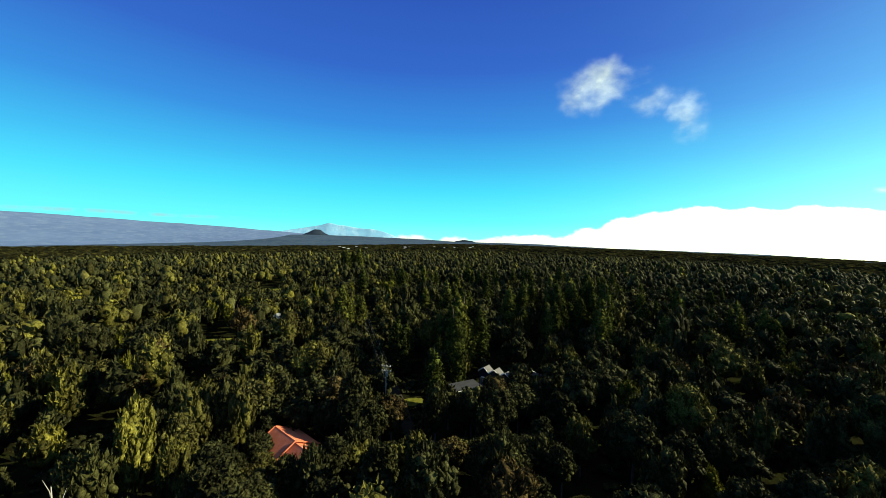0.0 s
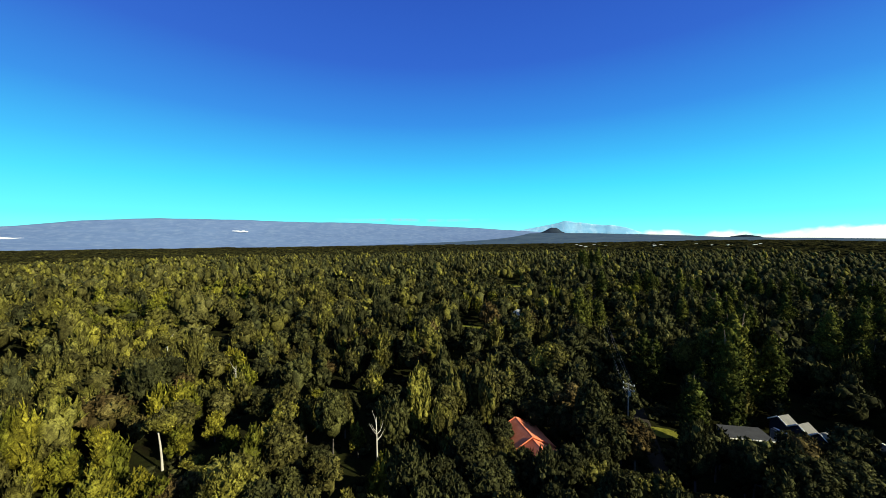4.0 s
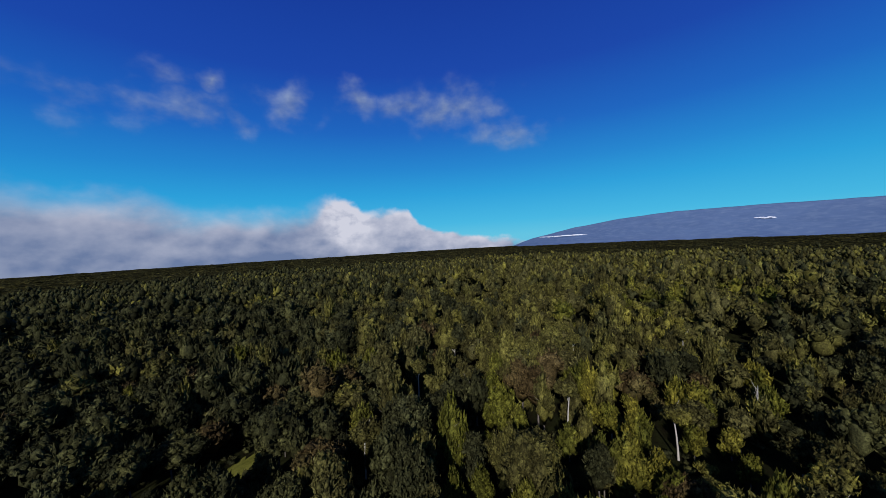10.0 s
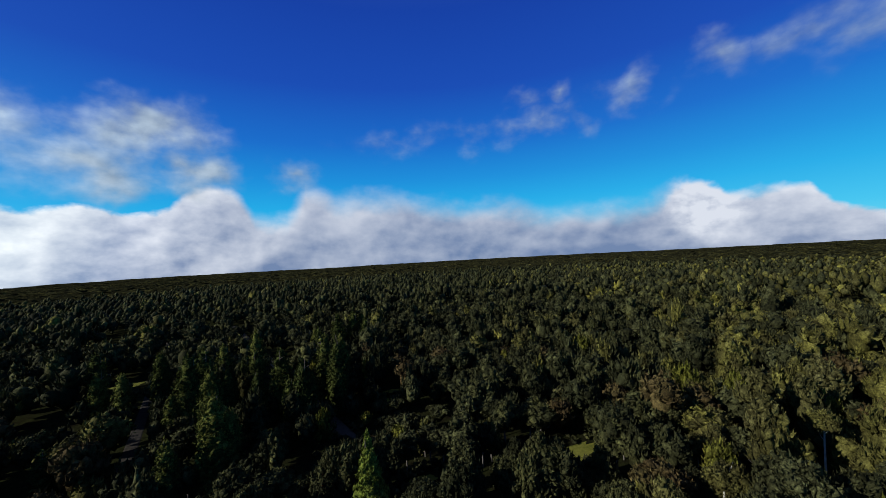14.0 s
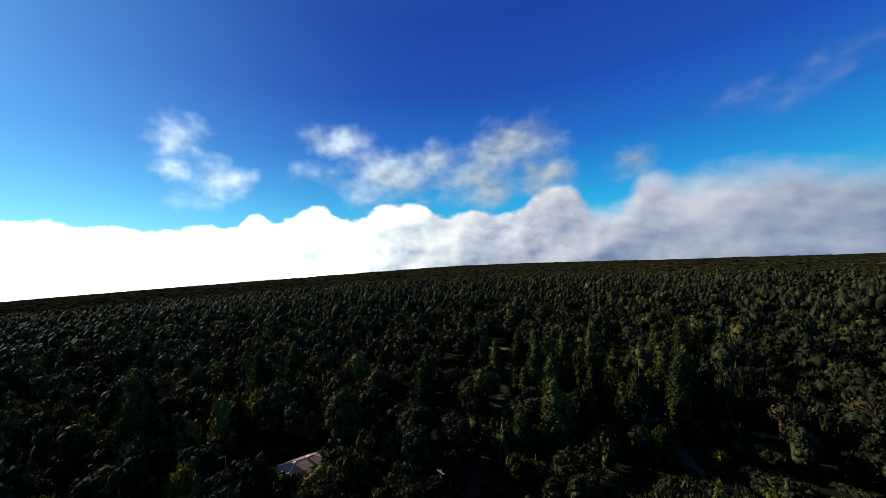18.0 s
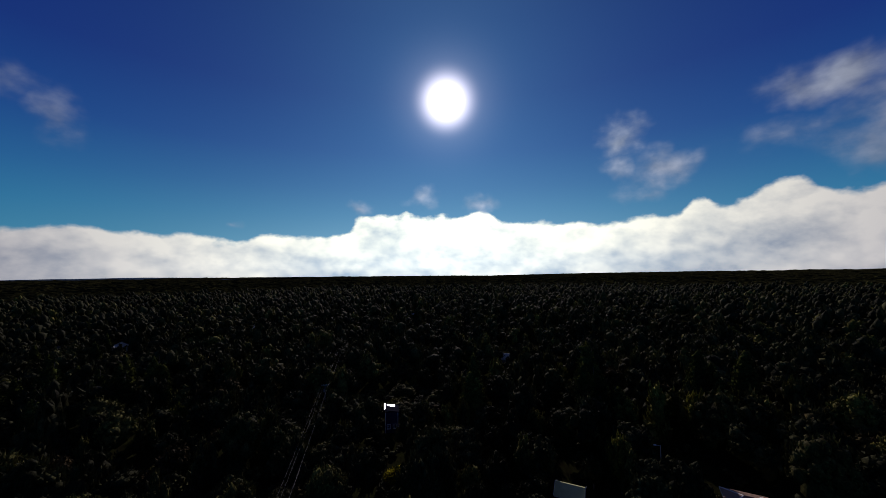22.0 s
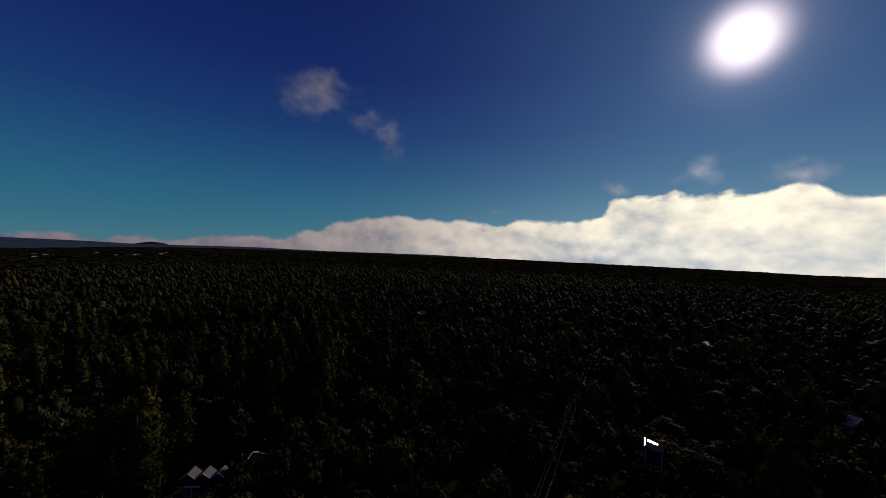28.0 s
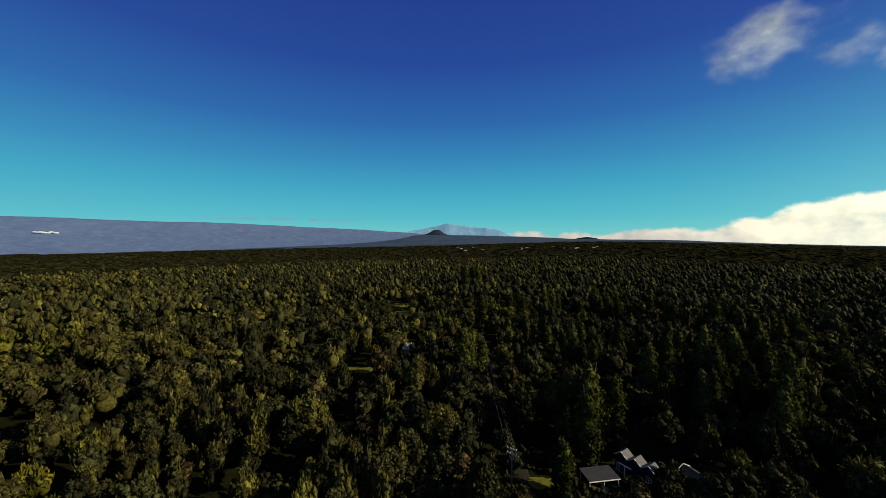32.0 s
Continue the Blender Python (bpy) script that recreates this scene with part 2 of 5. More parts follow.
    mist = n.math("MULTIPLY", n.math("MULTIPLY", n.math("POWER", toward, 4.0), low), 1.45)
    out = n.vec("ADD", out, n.scale((0.72, 0.94, 1.0), mist))
    out = n.vec("ADD", n.vec("ADD", out, flare), air)
    bg = n.add("ShaderNodeBackground", {"Color": out, "Strength": 0.6})
    n.add("ShaderNodeOutputWorld", {"Surface": bg.outputs[0]})


build_world()

# ---------------------------------------------------------------- materials
def material(name):
    m = bpy.data.materials.new(name)
    m.use_nodes = True
    return m, Nodes(m.node_tree)


def finish(n, colour, rough=0.8, bump=None, strength=0.3, depth=0.05, metal=0.0, spec=0.3, through_light=0.0):
    inputs = {"Base Color": colour, "Roughness": rough, "Metallic": metal, "Specular IOR Level": spec}
    if bump is not None:
        inputs["Normal"] = n.add("ShaderNodeBump", {"Height": bump, "Strength": strength, "Distance": depth}).outputs[0]
    shader = n.add("ShaderNodeBsdfPrincipled", inputs).outputs[0]
    if through_light:
        thin = n.add("ShaderNodeBsdfTranslucent", {"Color": colour}).outputs[0]
        shader = n.add("ShaderNodeMixShader", {0: through_light, 1: shader, 2: thin}).outputs[0]
    n.add("ShaderNodeOutputMaterial", {"Surface": shader})


def foliage(name, dark, mid, light, yellow, tree_scale=0.15, spec=0.02, amount=0.06, treetop_shade=False):
    """Leaves: colour varies from stand to stand, from tree to tree and from spray to spray."""
    m, n = material(name)
    where = n.add("ShaderNodeNewGeometry")
    place = where.outputs["Position"]
    flat = n.vec("MULTIPLY", place, (1, 1, 0.15))
    tree = n.noise(flat, tree_scale, 1.0, 0.5)
    other = n.noise(n.vec("ADD", flat, (57.0, 31.0, 0.0)), tree_scale * 0.9, 1.0, 0.5)
    stand = n.noise(flat, 0.013, 3.0, 0.6)
    spray = where.outputs["Random Per Island"]
    colour = n.mix(n.ramp(tree, 0.40, 0.60), dark, mid)
    colour = n.mix(n.ramp(other, 0.52, 0.66), colour, light)
    colour = n.mix(n.math("MULTIPLY", n.ramp(stand, 0.44, 0.62), n.ramp(n.math("ADD", tree, other), 0.96, 1.14)), colour, yellow)
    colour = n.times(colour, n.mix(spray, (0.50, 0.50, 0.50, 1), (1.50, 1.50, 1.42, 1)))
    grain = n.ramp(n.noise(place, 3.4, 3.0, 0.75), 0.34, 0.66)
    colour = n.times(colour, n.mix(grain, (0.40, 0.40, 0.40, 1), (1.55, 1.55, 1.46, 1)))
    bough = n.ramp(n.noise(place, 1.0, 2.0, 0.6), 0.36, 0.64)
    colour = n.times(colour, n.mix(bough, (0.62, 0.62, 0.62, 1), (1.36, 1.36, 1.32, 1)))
    # shade between far treetops, put into the colour as dark and light mottling
    if treetop_shade:
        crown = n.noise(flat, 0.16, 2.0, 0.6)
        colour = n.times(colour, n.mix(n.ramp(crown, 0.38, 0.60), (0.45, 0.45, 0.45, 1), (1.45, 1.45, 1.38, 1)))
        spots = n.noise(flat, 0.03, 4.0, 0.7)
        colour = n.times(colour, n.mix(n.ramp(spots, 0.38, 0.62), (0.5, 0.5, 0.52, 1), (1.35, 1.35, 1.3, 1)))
    finish(n, colour, 0.7, n.noise(place, 1.9, 4.0, 0.7), 0.7, 0.30, spec=spec, through_light=amount)
    return m


def stained(name, a, b, scale, rough=0.8, bump_scale=None, metal=0.0, spec=0.3, depth=0.02):
    m, n = material(name)
    place = n.add("ShaderNodeTexCoord").outputs["Object"]
    big = n.noise(place, scale, 5.0, 0.6)
    fine = n.noise(place, scale * 9, 4.0, 0.65)
    colour = n.mix(n.ramp(n.math("MULTIPLY_ADD", fine, 0.5, n.math("MULTIPLY", big, 0.7)), 0.4, 0.8), a, b)
    finish(n, colour, rough, n.noise(place, bump_scale or scale * 12, 4.0), 0.35, depth, metal, spec)
    return m


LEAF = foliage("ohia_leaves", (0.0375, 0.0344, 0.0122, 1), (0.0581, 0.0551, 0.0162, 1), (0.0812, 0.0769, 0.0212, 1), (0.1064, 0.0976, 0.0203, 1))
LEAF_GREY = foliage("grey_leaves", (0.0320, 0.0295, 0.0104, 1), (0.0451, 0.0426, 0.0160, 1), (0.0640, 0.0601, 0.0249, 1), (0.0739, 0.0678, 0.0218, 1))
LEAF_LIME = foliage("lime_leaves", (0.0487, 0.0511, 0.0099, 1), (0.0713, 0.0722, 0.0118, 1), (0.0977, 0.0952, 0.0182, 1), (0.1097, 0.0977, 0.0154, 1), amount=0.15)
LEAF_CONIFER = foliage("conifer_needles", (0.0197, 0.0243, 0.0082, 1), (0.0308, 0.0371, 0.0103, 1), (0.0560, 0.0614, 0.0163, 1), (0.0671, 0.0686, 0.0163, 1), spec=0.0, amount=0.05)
# darker copy of the leaves, with shade put into their colour
LEAF_SHADE = foliage("dark_leaves", (0.0166, 0.0177, 0.0084, 1), (0.0248, 0.0256, 0.0117, 1), (0.0377, 0.0393, 0.0178, 1), (0.0460, 0.0462, 0.0168, 1), spec=0.02, amount=0.06)
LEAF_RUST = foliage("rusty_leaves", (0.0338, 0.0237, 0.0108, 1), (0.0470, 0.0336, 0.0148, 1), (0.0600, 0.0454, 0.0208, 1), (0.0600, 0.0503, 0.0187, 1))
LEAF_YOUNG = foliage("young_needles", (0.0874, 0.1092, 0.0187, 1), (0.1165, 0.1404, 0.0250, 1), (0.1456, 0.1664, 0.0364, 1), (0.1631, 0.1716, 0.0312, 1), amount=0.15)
LEAF_GOLD = foliage("golden_leaves", (0.20, 0.17, 0.012, 1), (0.26, 0.22, 0.016, 1), (0.30, 0.27, 0.03, 1), (0.32, 0.27, 0.02, 1), amount=0.6)
WOODS = foliage("far_canopy", (0.0060, 0.0061, 0.0038, 1), (0.0096, 0.0094, 0.0047, 1), (0.0135, 0.0132, 0.0057, 1), (0.0211, 0.0189, 0.0066, 1), tree_scale=0.10, amount=0.0, spec=0.0, treetop_shade=True)
BARK = stained("pale_bark", (0.06, 0.052, 0.043, 1), (0.13, 0.115, 0.10, 1), 2.0, 0.9, 20)
BARK_DEAD = stained("bleached_wood", (0.20, 0.19, 0.165, 1), (0.36, 0.345, 0.31, 1), 2.0, 0.85, 20)
BARK_DARK = stained("dark_bark", (0.05, 0.04, 0.03, 1), (0.11, 0.09, 0.07, 1), 2.0, 0.95, 20)


def ground_material():
    m, n = material("forest_floor")
    place = n.add("ShaderNodeNewGeometry").outputs["Position"]
    litter = n.noise(place, 0.35, 6.0, 0.65)
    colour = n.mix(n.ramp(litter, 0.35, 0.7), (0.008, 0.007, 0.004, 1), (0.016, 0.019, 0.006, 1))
    finish(n, colour, 1.0, n.noise(place, 2.0, 5.0, 0.7), 0.6, 0.3, spec=0.0)
    return m


def grass_material():
    m, n = material("lawn_grass")
    place = n.add("ShaderNodeNewGeometry").outputs["Position"]
    tuft = n.noise(place, 0.5, 5.0, 0.7)
    blade = n.noise(place, 7.0, 4.0, 0.7)
    colour = n.mix(n.ramp(tuft, 0.35, 0.65), (0.075, 0.080, 0.014, 1), (0.150, 0.145, 0.030, 1))
    colour = n.times(colour, n.mix(blade, (0.5, 0.5, 0.5, 1), (1.4, 1.4, 1.3, 1)))
    finish(n, colour, 0.95, blade, 0.8, 0.08, spec=0.02)
    return m


GROUND, GRASS = ground_material(), grass_material()
ASPHALT = stained("asphalt", (0.018, 0.016, 0.013, 1), (0.034, 0.030, 0.025, 1), 0.5, 0.95, 60, spec=0.03, depth=0.006)

# ---------------------------------------------------------------- mesh helpers
def mesh_of(name, verts, faces, mats, smooth=False):
    """A mesh from arrays; faces is an (n, 3) or (n, 4) array, or a list of such. smooth="cores": the triangles alone are smooth."""
    groups = faces if isinstance(faces, list) else [faces]
    groups = [np.asarray(g, dtype=np.int32) for g in groups if len(g)]
    me = bpy.data.meshes.new(name)
    me.vertices.add(len(verts))
    me.vertices.foreach_set("co", np.asarray(verts, dtype=np.float32).ravel())
    loops = np.concatenate([g.ravel() for g in groups])
    sizes = np.concatenate([np.full(len(g), g.shape[1], dtype=np.int32) for g in groups])
    me.loops.add(len(loops))
    me.loops.foreach_set("vertex_index", loops)
    me.polygons.add(len(sizes))
    me.polygons.foreach_set("loop_start", np.concatenate([[0], np.cumsum(sizes)[:-1]]).astype(np.int32))
    me.polygons.foreach_set("use_smooth", sizes == 3 if smooth == "cores" else np.full(len(sizes), bool(smooth)))
    for mat in mats if isinstance(mats, (list, tuple)) else [mats]:
        me.materials.append(mat)
    me.update(calc_edges=True)
    return me


def part(name, shape, mat, parent, label=""):
    """Links a bmesh or a mesh as ONE object under a thing or under a part."""
    if isinstance(shape, bmesh.types.BMesh):
        me = bpy.data.meshes.new(name)
        shape.to_mesh(me)
        shape.free()
        me.materials.append(mat)
    else:
        me = shape
    ob = new(name, me)
    ob.parent = parent
    return tagged(ob, label)


def thing(name, m, label, category, group="", kind=""):
    ob = new(name)
    ob.empty_display_size = 0.3
    ob.matrix_world = m
    return tagged(ob, label, category, group, kind)


# ---------------------------------------------------------------- lie of the land
GROUND_Z = -42.0


def lip(az):
    """Elevation in degrees at which the wooded land ends, by azimuth in degrees."""
    spots = [0, 20, 35, 50, 65, 85, 105, 130, 160, 180, 200, 212, 235, 270, 290, 305, 318, 334, 350, 360]
    lifts = [-0.45, -0.9, -1.05, -1.15, -1.2, -1.05, -1.1, -1.3, -1.2, -1.15, -0.85, -0.8, -1.4, -2.0, -1.8, -1.5, -1.15, -0.8, -0.45, -0.45]
    return np.interp(np.asarray(az) % 360, spots, lifts)


def ground_height(x, y):
    x, y = np.asarray(x, float), np.asarray(y, float)
    r = np.hypot(x, y)
    az = np.degrees(np.arctan2(-x, y))
    far = np.tan(np.radians(lip(az))) * 4700 - 10.0
    s = np.clip((r - 260) / 4440, 0, 1.05)
    roll = 2.2 * np.sin(x * 0.011 + 1.3) * np.sin(y * 0.009 + 0.4) * np.clip((r - 220) / 400, 0, 1)
    return GROUND_Z + (far - GROUND_Z) * s + roll


def polar_sheet(radii, count):
    az = np.linspace(0, 2 * np.pi, count, endpoint=False)
    R, A = np.meshgrid(radii, az, indexing="ij")
    i, j = np.meshgrid(np.arange(len(radii) - 1), np.arange(count), indexing="ij")
    k = (j + 1) % count
    faces = np.stack([i * count + j, i * count + k, (i + 1) * count + k, (i + 1) * count + j], -1).reshape(-1, 4)
    return R * np.cos(A), R * np.sin(A), faces


def hashed(ix, iy, seed):
    h = (ix.astype(np.int64) * 73856093) ^ (iy.astype(np.int64) * 19349663) ^ (seed * 83492791)
    h = (h ^ (h >> 13)) * 1274126177
    return ((h ^ (h >> 16)) & 0xFFFFFF) / float(0x1000000)


def domes(x, y, cell):
    """Heights from 0 to 1 of rounded tree tops, one in each cell of a jittered grid."""
    gx, gy = np.floor(x / cell), np.floor(y / cell)
    best = np.zeros_like(x)
    for dx in (-1, 0, 1):
        for dy in (-1, 0, 1):
            ix, iy = (gx + dx).astype(np.int64), (gy + dy).astype(np.int64)
            px = (ix + 0.15 + 0.7 * hashed(ix, iy, 1)) * cell
            py = (iy + 0.15 + 0.7 * hashed(ix, iy, 2)) * cell
            size = 0.55 + 0.45 * hashed(ix, iy, 3)
            d = ((x - px) ** 2 + (y - py) ** 2) / (cell * 0.75 * size) ** 2
            best = np.maximum(best, np.sqrt(np.clip(1 - d, 0, 1)) * size)
    return best


radii = np.concatenate([[0.5], np.geomspace(12, 4850, 90)])
gx, gy, gf = polar_sheet(radii, 160)
gv = np.stack([gx, gy, ground_height(gx, gy)], -1).reshape(-1, 3)
hub = len(gv)
gv = np.vstack([gv, [[0, 0, GROUND_Z]]])
fan = np.array([[hub, (k + 1) % 160, k] for k in range(160)])
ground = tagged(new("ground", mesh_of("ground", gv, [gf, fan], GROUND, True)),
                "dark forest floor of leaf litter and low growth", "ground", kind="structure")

# main road: x = 17 - 0.31 y; a second, narrower lane: x = -38 - 0.35 y
def road_x(y):
    return 17.0 - 0.31 * np.asarray(y, float)


def lane_x(y):
    return -38.0 - 0.35 * np.asarray(y, float)


# clearings: x, y, half length along x, half length along y, turn in degrees
CLEARINGS = [(-124, 256, 12, 8, 0), (-88, 141, 10, 4, 5), (-68, 99, 3.2, 1.6, 15), (-19.5, -126, 3.6, 1.6, 0), (-18.6, -118.5, 3.4, 1.4, 0), (-48, -68, 12, 3, 8), (-17, -73, 3, 2, 0),
             (48, -240, 8, 4, 10), (84, -184, 6, 4, 10), (42, 113, 6, 1.3, 12), (-7, 90, 4.5, 2.2, 15), (-24, 92, 4, 2, 10),
             (66, -20, 6, 4, 20), (-138, 290, 14, 10, 10), (-60, 420, 12, 10, 0)]
# shady openings in the forest: x, y, half width, length towards the open ground in the middle
GAPS = [(-128, 256, 5, 46), (-91, 141, 4.5, 26), (-19, -120, 3, 9), (48, -240, 4, 40), (84, -184, 4, 34), (43, 112.5, 3, 13), (8.5, 94.5, 4.0, 5),
        (76, -52, 4, 4), (107, 30, 3.5, 8), (-55, -70, 4, 10), (9, -61, 5, 8), (-5.5, -63.5, 3.2, 8), (-17, -73, 3, 6), (-7, 89, 3, 5), (-78, 168, 2.0, 10), (188, 229, 2.5, 14), (260, 45, 2.5, 14), (-160, 60, 4, 12), (-60, 8, 3, 6), (-70, 70, 5, 14), (-7, 100, 4.0, 9)]
# pale-trunked old trees with open ground in front of them
SNAGS = [(-120, -41), (-122, -18), (-150, -9), (-126, 0), (-119, 9), (-91, -27), (-46, 41), (-84, -2), (-81, 19), (-96, 38), (-111, 21), (-90, -42), (-59, -40), (-64, 34), (-104, -62), (-136, 34)]
# houses: x, y, clearing radius
HOUSES = [(-28, 64.2, 4.4), (-22.5, 59.0, 4.4), (-21.5, 64.5, 2.5), (9, -62, 5.5), (4, -62, 4), (15, 98.6, 6.5), (28, 100, 3.2), (106, 30, 4.5), (100, 28, 3), (76, -53, 6), (83, -53, 4.5), (90, -52, 4.5), (97, -51, 4), (79, -21.5, 3.5), (85, -17.5, 4.5), (92, -16.5, 4.5), (98, -15.5, 4), (72, -21, 8), (-78, 168, 1.5), (188, 229, 6.5), (263, 188, 6), (189, 275, 6), (260, 45, 6), (238, -39, 5), (188, -8, 5.5), (84, 21.8, 3.0), (90, 22.5, 2.5)]


def paved(x, y, pad=0.0):
    """True on roads, lawns and house plots."""
    x, y = np.asarray(x, float), np.asarray(y, float)
    b = (np.abs(x - road_x(y)) < 1.3 + pad) & (np.abs(y) < 420)
    b |= (np.abs(x - lane_x(y)) < 1.0 + pad) & (y > -330) & (y < -95)
    for cx, cy, ax, ay, turn in CLEARINGS:
        c, s = math.cos(radians(turn)), math.sin(radians(turn))
        u, v = (x - cx) * c + (y - cy) * s, -(x - cx) * s + (y - cy) * c
        b |= (u / (ax + pad)) ** 2 + (v / (ay + pad)) ** 2 < 1
    for cx, cy, radius in HOUSES:
        b |= np.hypot(x - cx, y - cy) < radius + pad
    return b


def opening(x, y, pad=0.0):
    """True in the shady openings, where only low growth stands."""
    x, y = np.asarray(x, float), np.asarray(y, float)
    b = np.zeros(x.shape, bool)
    for cx, cy, wide, long in GAPS:
        d = math.hypot(cx, cy)
        ux, uy = cx / d, cy / d
        along = np.clip((cx - x) * ux + (cy - y) * uy, 0, long)
        b |= np.hypot(x - cx + along * ux, y - cy + along * uy) < wide + pad
    for cx, cy in SNAGS:
        d = math.hypot(cx, cy)
        b |= np.hypot(x - cx * (1 - 3.0 / d), y - cy * (1 - 3.0 / d)) < 2.6 + pad
    return b


def blocked(x, y, pad=0.0):
    """True where no tree stands."""
    return paved(x, y, pad) | opening(x, y, pad)


def strip(name, xs, ys, width, lift, mat, label):
    """A road: a slab that follows the land, with sloping shoulders."""
    c = np.stack([xs, ys], 1)
    d = np.gradient(c, axis=0)
    d /= np.linalg.norm(d, axis=1, keepdims=True)
    side = np.stack([-d[:, 1], d[:, 0]], 1)
    z = ground_height(xs, ys)
    rows = [np.column_stack([c + side * w, z + h]) for w, h in
            ((-width / 2 - 0.4, -0.05), (-width / 2, lift), (0, lift + 0.06), (width / 2, lift), (width / 2 + 0.4, -0.05))]
    v = np.concatenate(rows)
    n, m = len(xs), len(rows)
    f = [[k * n + i, k * n + i + 1, (k + 1) * n + i + 1, (k + 1) * n + i] for k in range(m - 1) for i in range(n - 1)]
    return tagged(new(name, mesh_of(name, v, np.array(f)[:, ::-1], mat)), label, "road", kind="structure")


ys = np.linspace(-400, 400, 81)
strip("road", road_x(ys), ys, 2.6, 0.08, ASPHALT, "narrow dark asphalt road between tall trees")
ys = np.linspace(-325, -96, 40)
strip("road_lane", lane_x(ys), ys, 3.0, 0.07, stained("gravel", (0.032, 0.029, 0.024, 1), (0.06, 0.055, 0.047, 1), 1.0, 0.95, 40, spec=0.03), "unpaved gravel lane through the forest")


def lawn(cx, cy, ax, ay, turn, rng):
    """A patch of mown grass with a ragged edge, rising a little over the ground."""
    bm = bmesh.new()
    rings = []
    ragged = [1 + 0.22 * rng.uniform(-1, 1) for _ in range(28)]
    c, s = math.cos(radians(turn)), math.sin(radians(turn))
    for f, h in ((1.0, -0.04), (0.92, 0.06), (0.6, 0.12), (0.3, 0.14)):
        ring = []
        for k in range(28):
            a = 2 * math.pi * k / 28
            u, v = ax * f * ragged[k] * math.cos(a), ay * f * ragged[k] * math.sin(a)
            x, y = cx + u * c - v * s, cy + u * s + v * c
            ring.append(bm.verts.new((x, y, float(ground_height(x, y)) + h)))
        rings.append(ring)
    for a, b in zip(rings, rings[1:]):
        for k in range(28):
            bm.faces.new((a[k], a[(k + 1) % 28], b[(k + 1) % 28], b[k]))
    bm.faces.new(rings[-1])
    me = bpy.data.meshes.new("lawn")
    bm.to_mesh(me)
    bm.free()
    me.materials.append(GRASS)
    return tagged(new("lawn", me), "small clearing of pale green mown grass among trees", "lawn", "clearings in the forest")


rng = random.Random(5)
for row in CLEARINGS:
    lawn(*row, rng)

# ---------------------------------------------------------------- far mountains
def haze_tinted_rock(name, a, b, c):
    m, n = material(name)
    place = n.add("ShaderNodeNewGeometry").outputs["Position"]
    flow = n.noise(n.vec("MULTIPLY", place, (1, 1, 4)), 0.004, 7.0, 0.62)
    streak = n.noise(n.vec("MULTIPLY", place, (1, 1, 0.3)), 0.015, 5.0, 0.6)
    colour = n.mix(n.ramp(flow, 0.35, 0.65), a, b)
    colour = n.mix(n.ramp(streak, 0.48, 0.70), colour, c)
    finish(n, colour, 1.0, flow, 0.15, 8.0, spec=0.0)
    return m


def mountain(name, spots, base_r, ridge_r, base_el, mat, label, rough=1.0):
    """A broad ridge: the land rises from base_r to a skyline at ridge_r given as (azimuth, elevation)."""
    az = np.arange(spots[0][0], spots[-1][0], 0.25)
    sky = np.interp(az, [s[0] for s in spots], [s[1] for s in spots])
    steps = np.linspace(0, 1.12, 30)
    r = base_r + (ridge_r - base_r) * steps
    A, S = np.meshgrid(np.radians(az), steps, indexing="ij")
    R = np.broadcast_to(r, A.shape)
    low = np.tan(np.radians(base_el)) * base_r
    high = np.tan(np.radians(sky))[:, None] * ridge_r
    rise = np.where(S <= 1, S ** 1.15, 1 - (S - 1) * 1.5)
    fine = rough * (np.sin(A * 61) + np.sin(A * 137 + 2 * S) * 0.6 + np.sin(A * 23 + S * 7) * 1.4) * S
    Z = low + (high - low) * rise + fine * 1.2
    V = np.stack([-np.sin(A) * R, np.cos(A) * R, Z], -1).reshape(-1, 3)
    n, m = A.shape
    i, j = np.meshgrid(np.arange(n - 1), np.arange(m - 1), indexing="ij")
    F = np.stack([i * m + j, i * m + j + 1, (i + 1) * m + j + 1, (i + 1) * m + j], -1).reshape(-1, 4)
    return tagged(new(name, mesh_of(name, V, F[:, ::-1], mat, True)), label, "mountain", kind="structure")


# distance haze is put into these slope colours as blue tints
LAVA = haze_tinted_rock("hazy_lava_slope", (0.078, 0.124, 0.235, 1), (0.094, 0.145, 0.262, 1), (0.120, 0.172, 0.275, 1))
PALE = haze_tinted_rock("pale_far_slope", (0.15, 0.34, 0.52, 1), (0.19, 0.40, 0.58, 1), (0.30, 0.48, 0.62, 1))
WOODED = haze_tinted_rock("hazy_wooded_slope", (0.030, 0.052, 0.088, 1), (0.044, 0.070, 0.112, 1), (0.052, 0.076, 0.098, 1))
CINDER = haze_tinted_rock("dark_cinder", (0.014, 0.022, 0.036, 1), (0.022, 0.032, 0.050, 1), (0.028, 0.038, 0.048, 1))
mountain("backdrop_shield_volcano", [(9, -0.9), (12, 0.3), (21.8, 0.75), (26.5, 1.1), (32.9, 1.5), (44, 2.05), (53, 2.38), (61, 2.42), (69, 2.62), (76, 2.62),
         (83, 2.12), (89.3, 1.27), (95.6, -0.1), (99, -1.2)], 3300, 4700, -1.5, LAVA, "broad shield volcano on the skyline, tinted violet-blue for haze")
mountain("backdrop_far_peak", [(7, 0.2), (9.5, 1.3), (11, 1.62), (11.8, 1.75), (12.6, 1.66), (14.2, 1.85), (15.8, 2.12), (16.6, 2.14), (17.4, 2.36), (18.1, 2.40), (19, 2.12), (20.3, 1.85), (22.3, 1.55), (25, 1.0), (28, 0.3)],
         4600, 4760, -1.0, PALE, "far peak behind low cloud, tinted pale blue for haze", 1.6)
